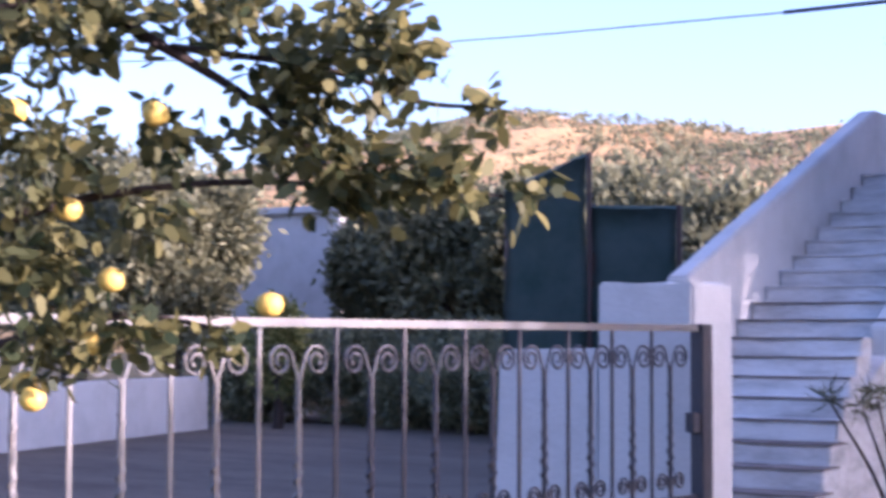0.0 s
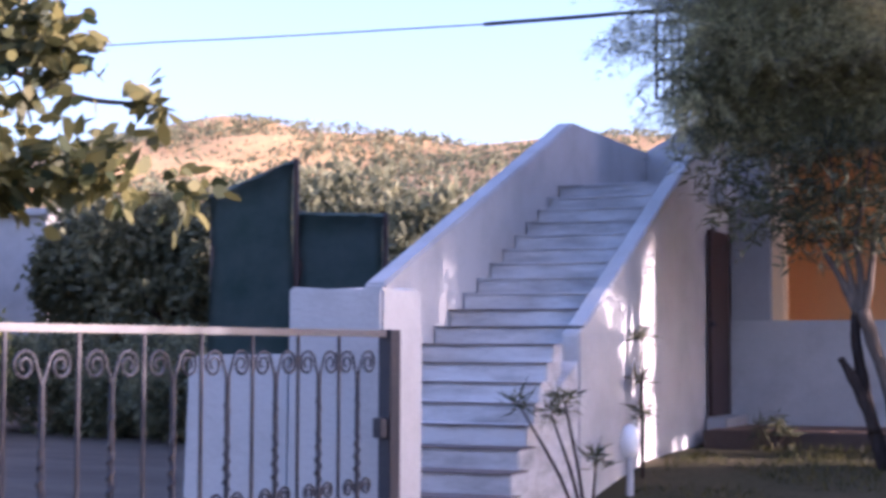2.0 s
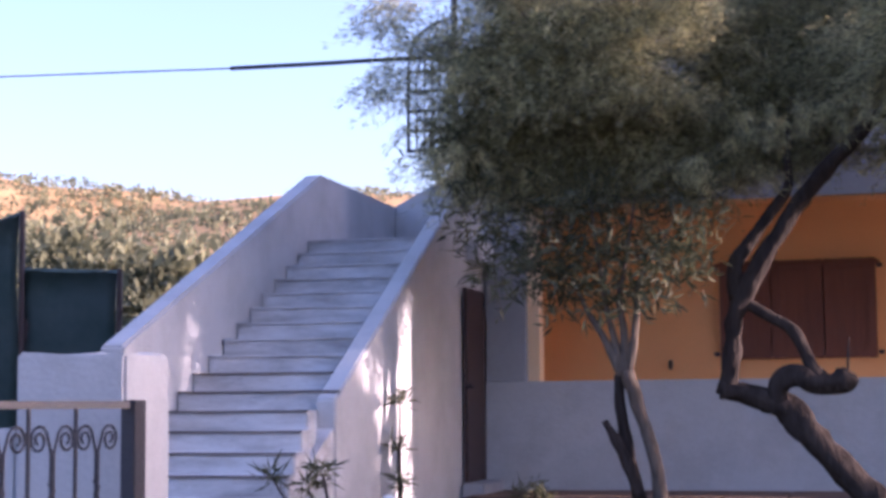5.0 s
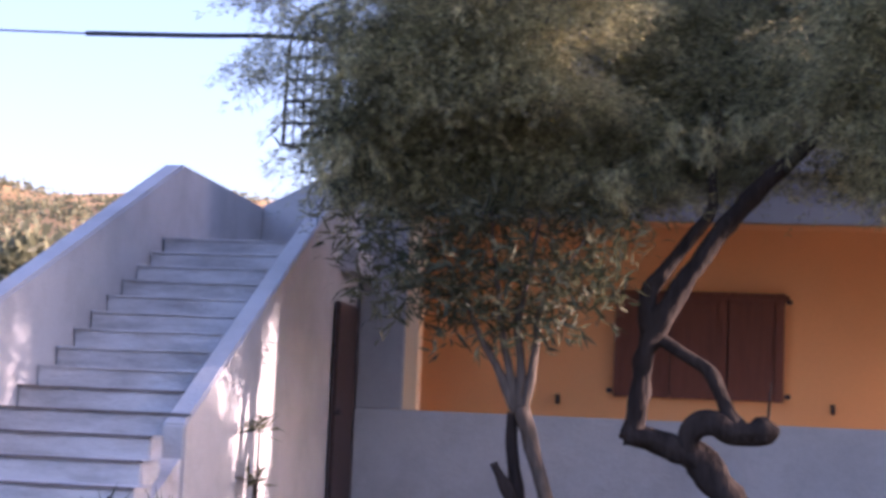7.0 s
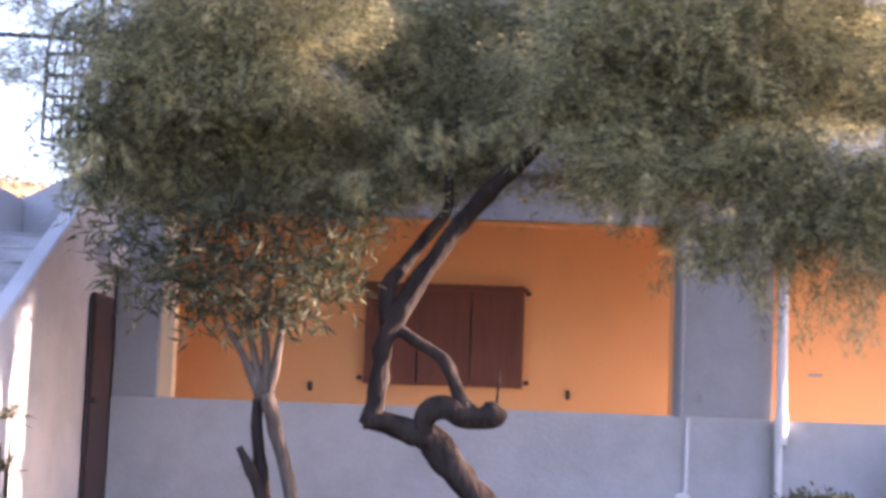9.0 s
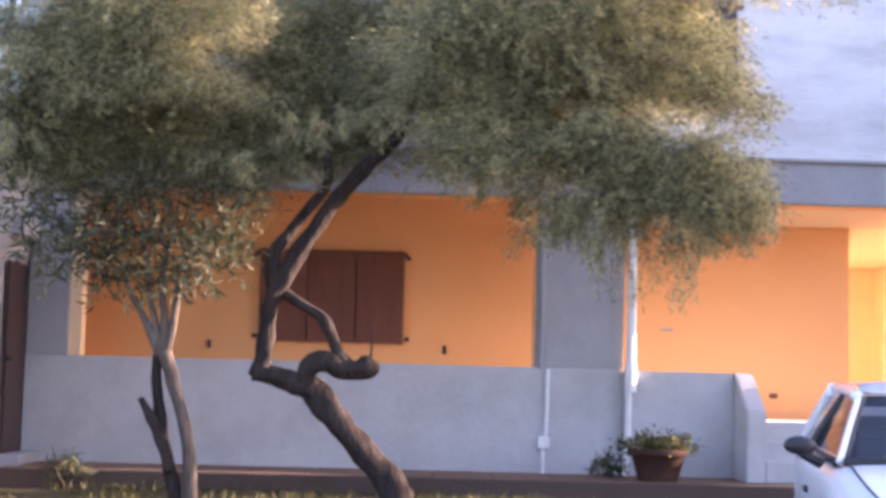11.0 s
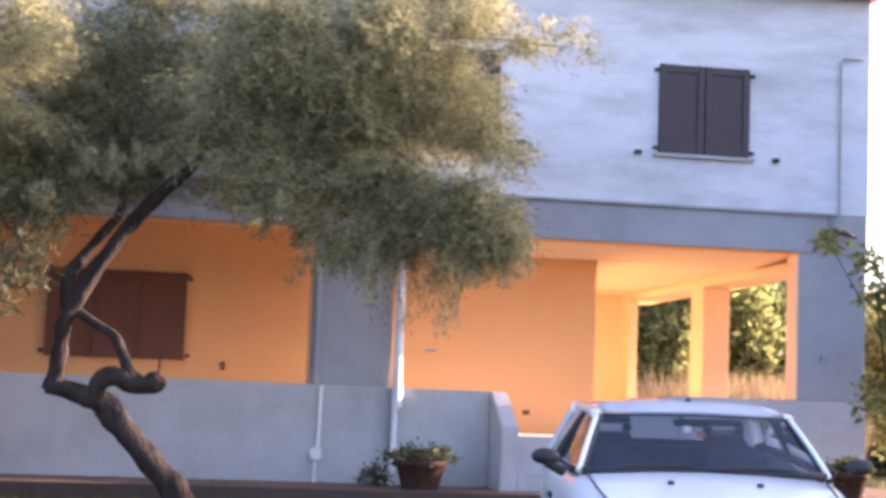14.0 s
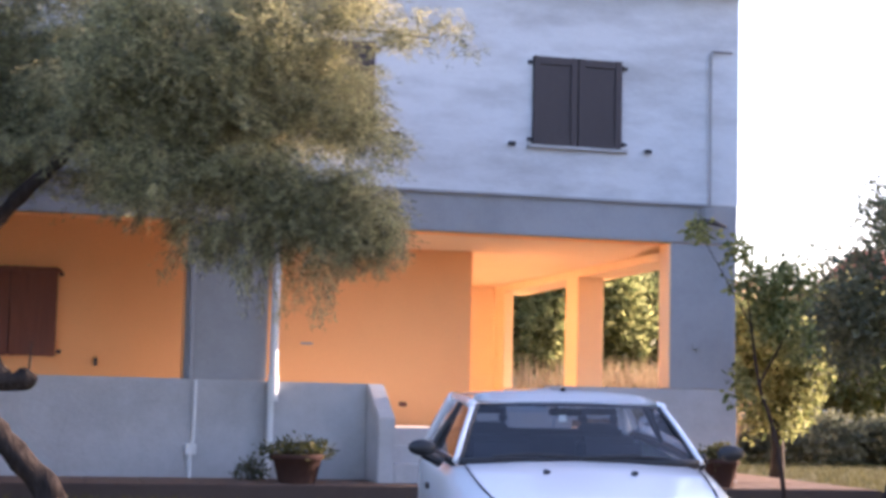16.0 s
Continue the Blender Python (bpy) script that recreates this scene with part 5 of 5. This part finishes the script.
big = thing("shade_tree", "large dark leafy tree with a leaning trunk on the lawn", "tree", at=(8.6, 7.4, -0.5))
part("trunk", tube([(8.3, 7.2, -0.6, 0.17), (8.55, 7.3, 0.1, 0.14), (9.0, 7.6, 0.9, 0.12), (9.8, 8.4, 1.8, 0.09), (10.4, 9.4, 2.6, 0.05), (10.8, 10.0, 3.4, 0.02)], 12, 0.25), BARK, big, smooth=True)
part("limb", tube([(9.8, 8.4, 1.8, 0.06), (10.6, 8.2, 2.6, 0.04), (11.6, 8.0, 3.2, 0.015)], 8, 0.2), BARK, big, smooth=True)
lobes = [(9.75, 10.5, 1.95, 0.5, 0.6, 0.7, 0.9), (10.2, 10.5, 2.4, 0.75, 0.65, 0.8, 1.4), (11.3, 10.4, 2.5, 1.0, 0.9, 1.0, 1.6), (10.4, 10.4, 3.3, 0.4, 0.5, 0.4, 0.5), (11.4, 9.6, 3.6, 1.1, 1.0, 0.6, 1.2), (12.4, 9.0, 3.2, 1.2, 1.2, 0.9, 1.4), (11.0, 10.4, 1.6, 0.6, 0.7, 0.35, 0.6), (12.3, 10.8, 2.0, 1.0, 1.0, 0.9, 1.0)]
c, d = crown_points(lobes, 12, 0.10, 150, 0.2)
leaves("crown", c, d * 0.6 + rng.normal(size=c.shape) * 0.7, rng.uniform(0.07, 0.14, len(c)), rng.uniform(0.035, 0.065, len(c)), OLIVE, big)
# added out of view, only to keep low sun off stairs, pillar and gate
for x, y, h, s in ((14.5, 7.0, 6.4, 2.6), (15.4, 10.4, 7.9, 2.2), (19, 9.0, 6.8, 2.6), (18.5, 5.2, 6.4, 2.3)):
    scrub_tree("garden_tree", x, y, -0.6, h, s, SUNNY, "unseen tree added to shade the stairs and gate", leaf=0.2, count=2600)

# ---- grass ----
n = 90000
x, y = rng.uniform(-3.3, 16, n), rng.uniform(3.0, 26, n)
y = np.where(rng.random(n) < 0.45, rng.uniform(5.5, 10.6, n), y)
side = rng.random(n) < 0.35
x, y = np.where(side, rng.uniform(10.3, 16, n), x), np.where(side, rng.uniform(11, 23, n), y)
keep = ~((x > -3.5) & (x < 10.3) & (y > 10.55)) & ~((x > 3.4) & (x < 5.8) & (y > 3.4) & (y < 8.2)) & ~((x < -2.9) & (y < 8))
keep &= np.array([noise.noise(Vector((a * 0.9, b * 0.9, 2))) > -0.25 for a, b in zip(x, y)])
x, y = x[keep], y[keep]
z = np.array([ground_z(a, b) - 0.01 for a, b in zip(x, y)])
lawn = leaves("grass", np.c_[x, y, z], rng.normal(size=(len(x), 3)) * 0.45 + (0, 0, 1), rng.uniform(0.04, 0.13, len(x)), rng.uniform(0.008, 0.016, len(x)), BLADE)
tagged(lawn, "short patchy lawn grass with dry tips", "grass", kind="stuff")
n = 6000
x, y = rng.uniform(9.3, 13.2, n), rng.uniform(21.2, 26, n)
z = np.array([ground_z(a, b) - 0.01 for a, b in zip(x, y)])
tall = leaves("dry_grass", np.c_[x, y, z], rng.normal(size=(n, 3)) * 0.25 + (0, 0, 1), rng.uniform(0.9, 2.1, n), rng.uniform(0.03, 0.06, n), STRAW)
tagged(tall, "tall dry straw-coloured grass behind the house", "grass", kind="stuff")
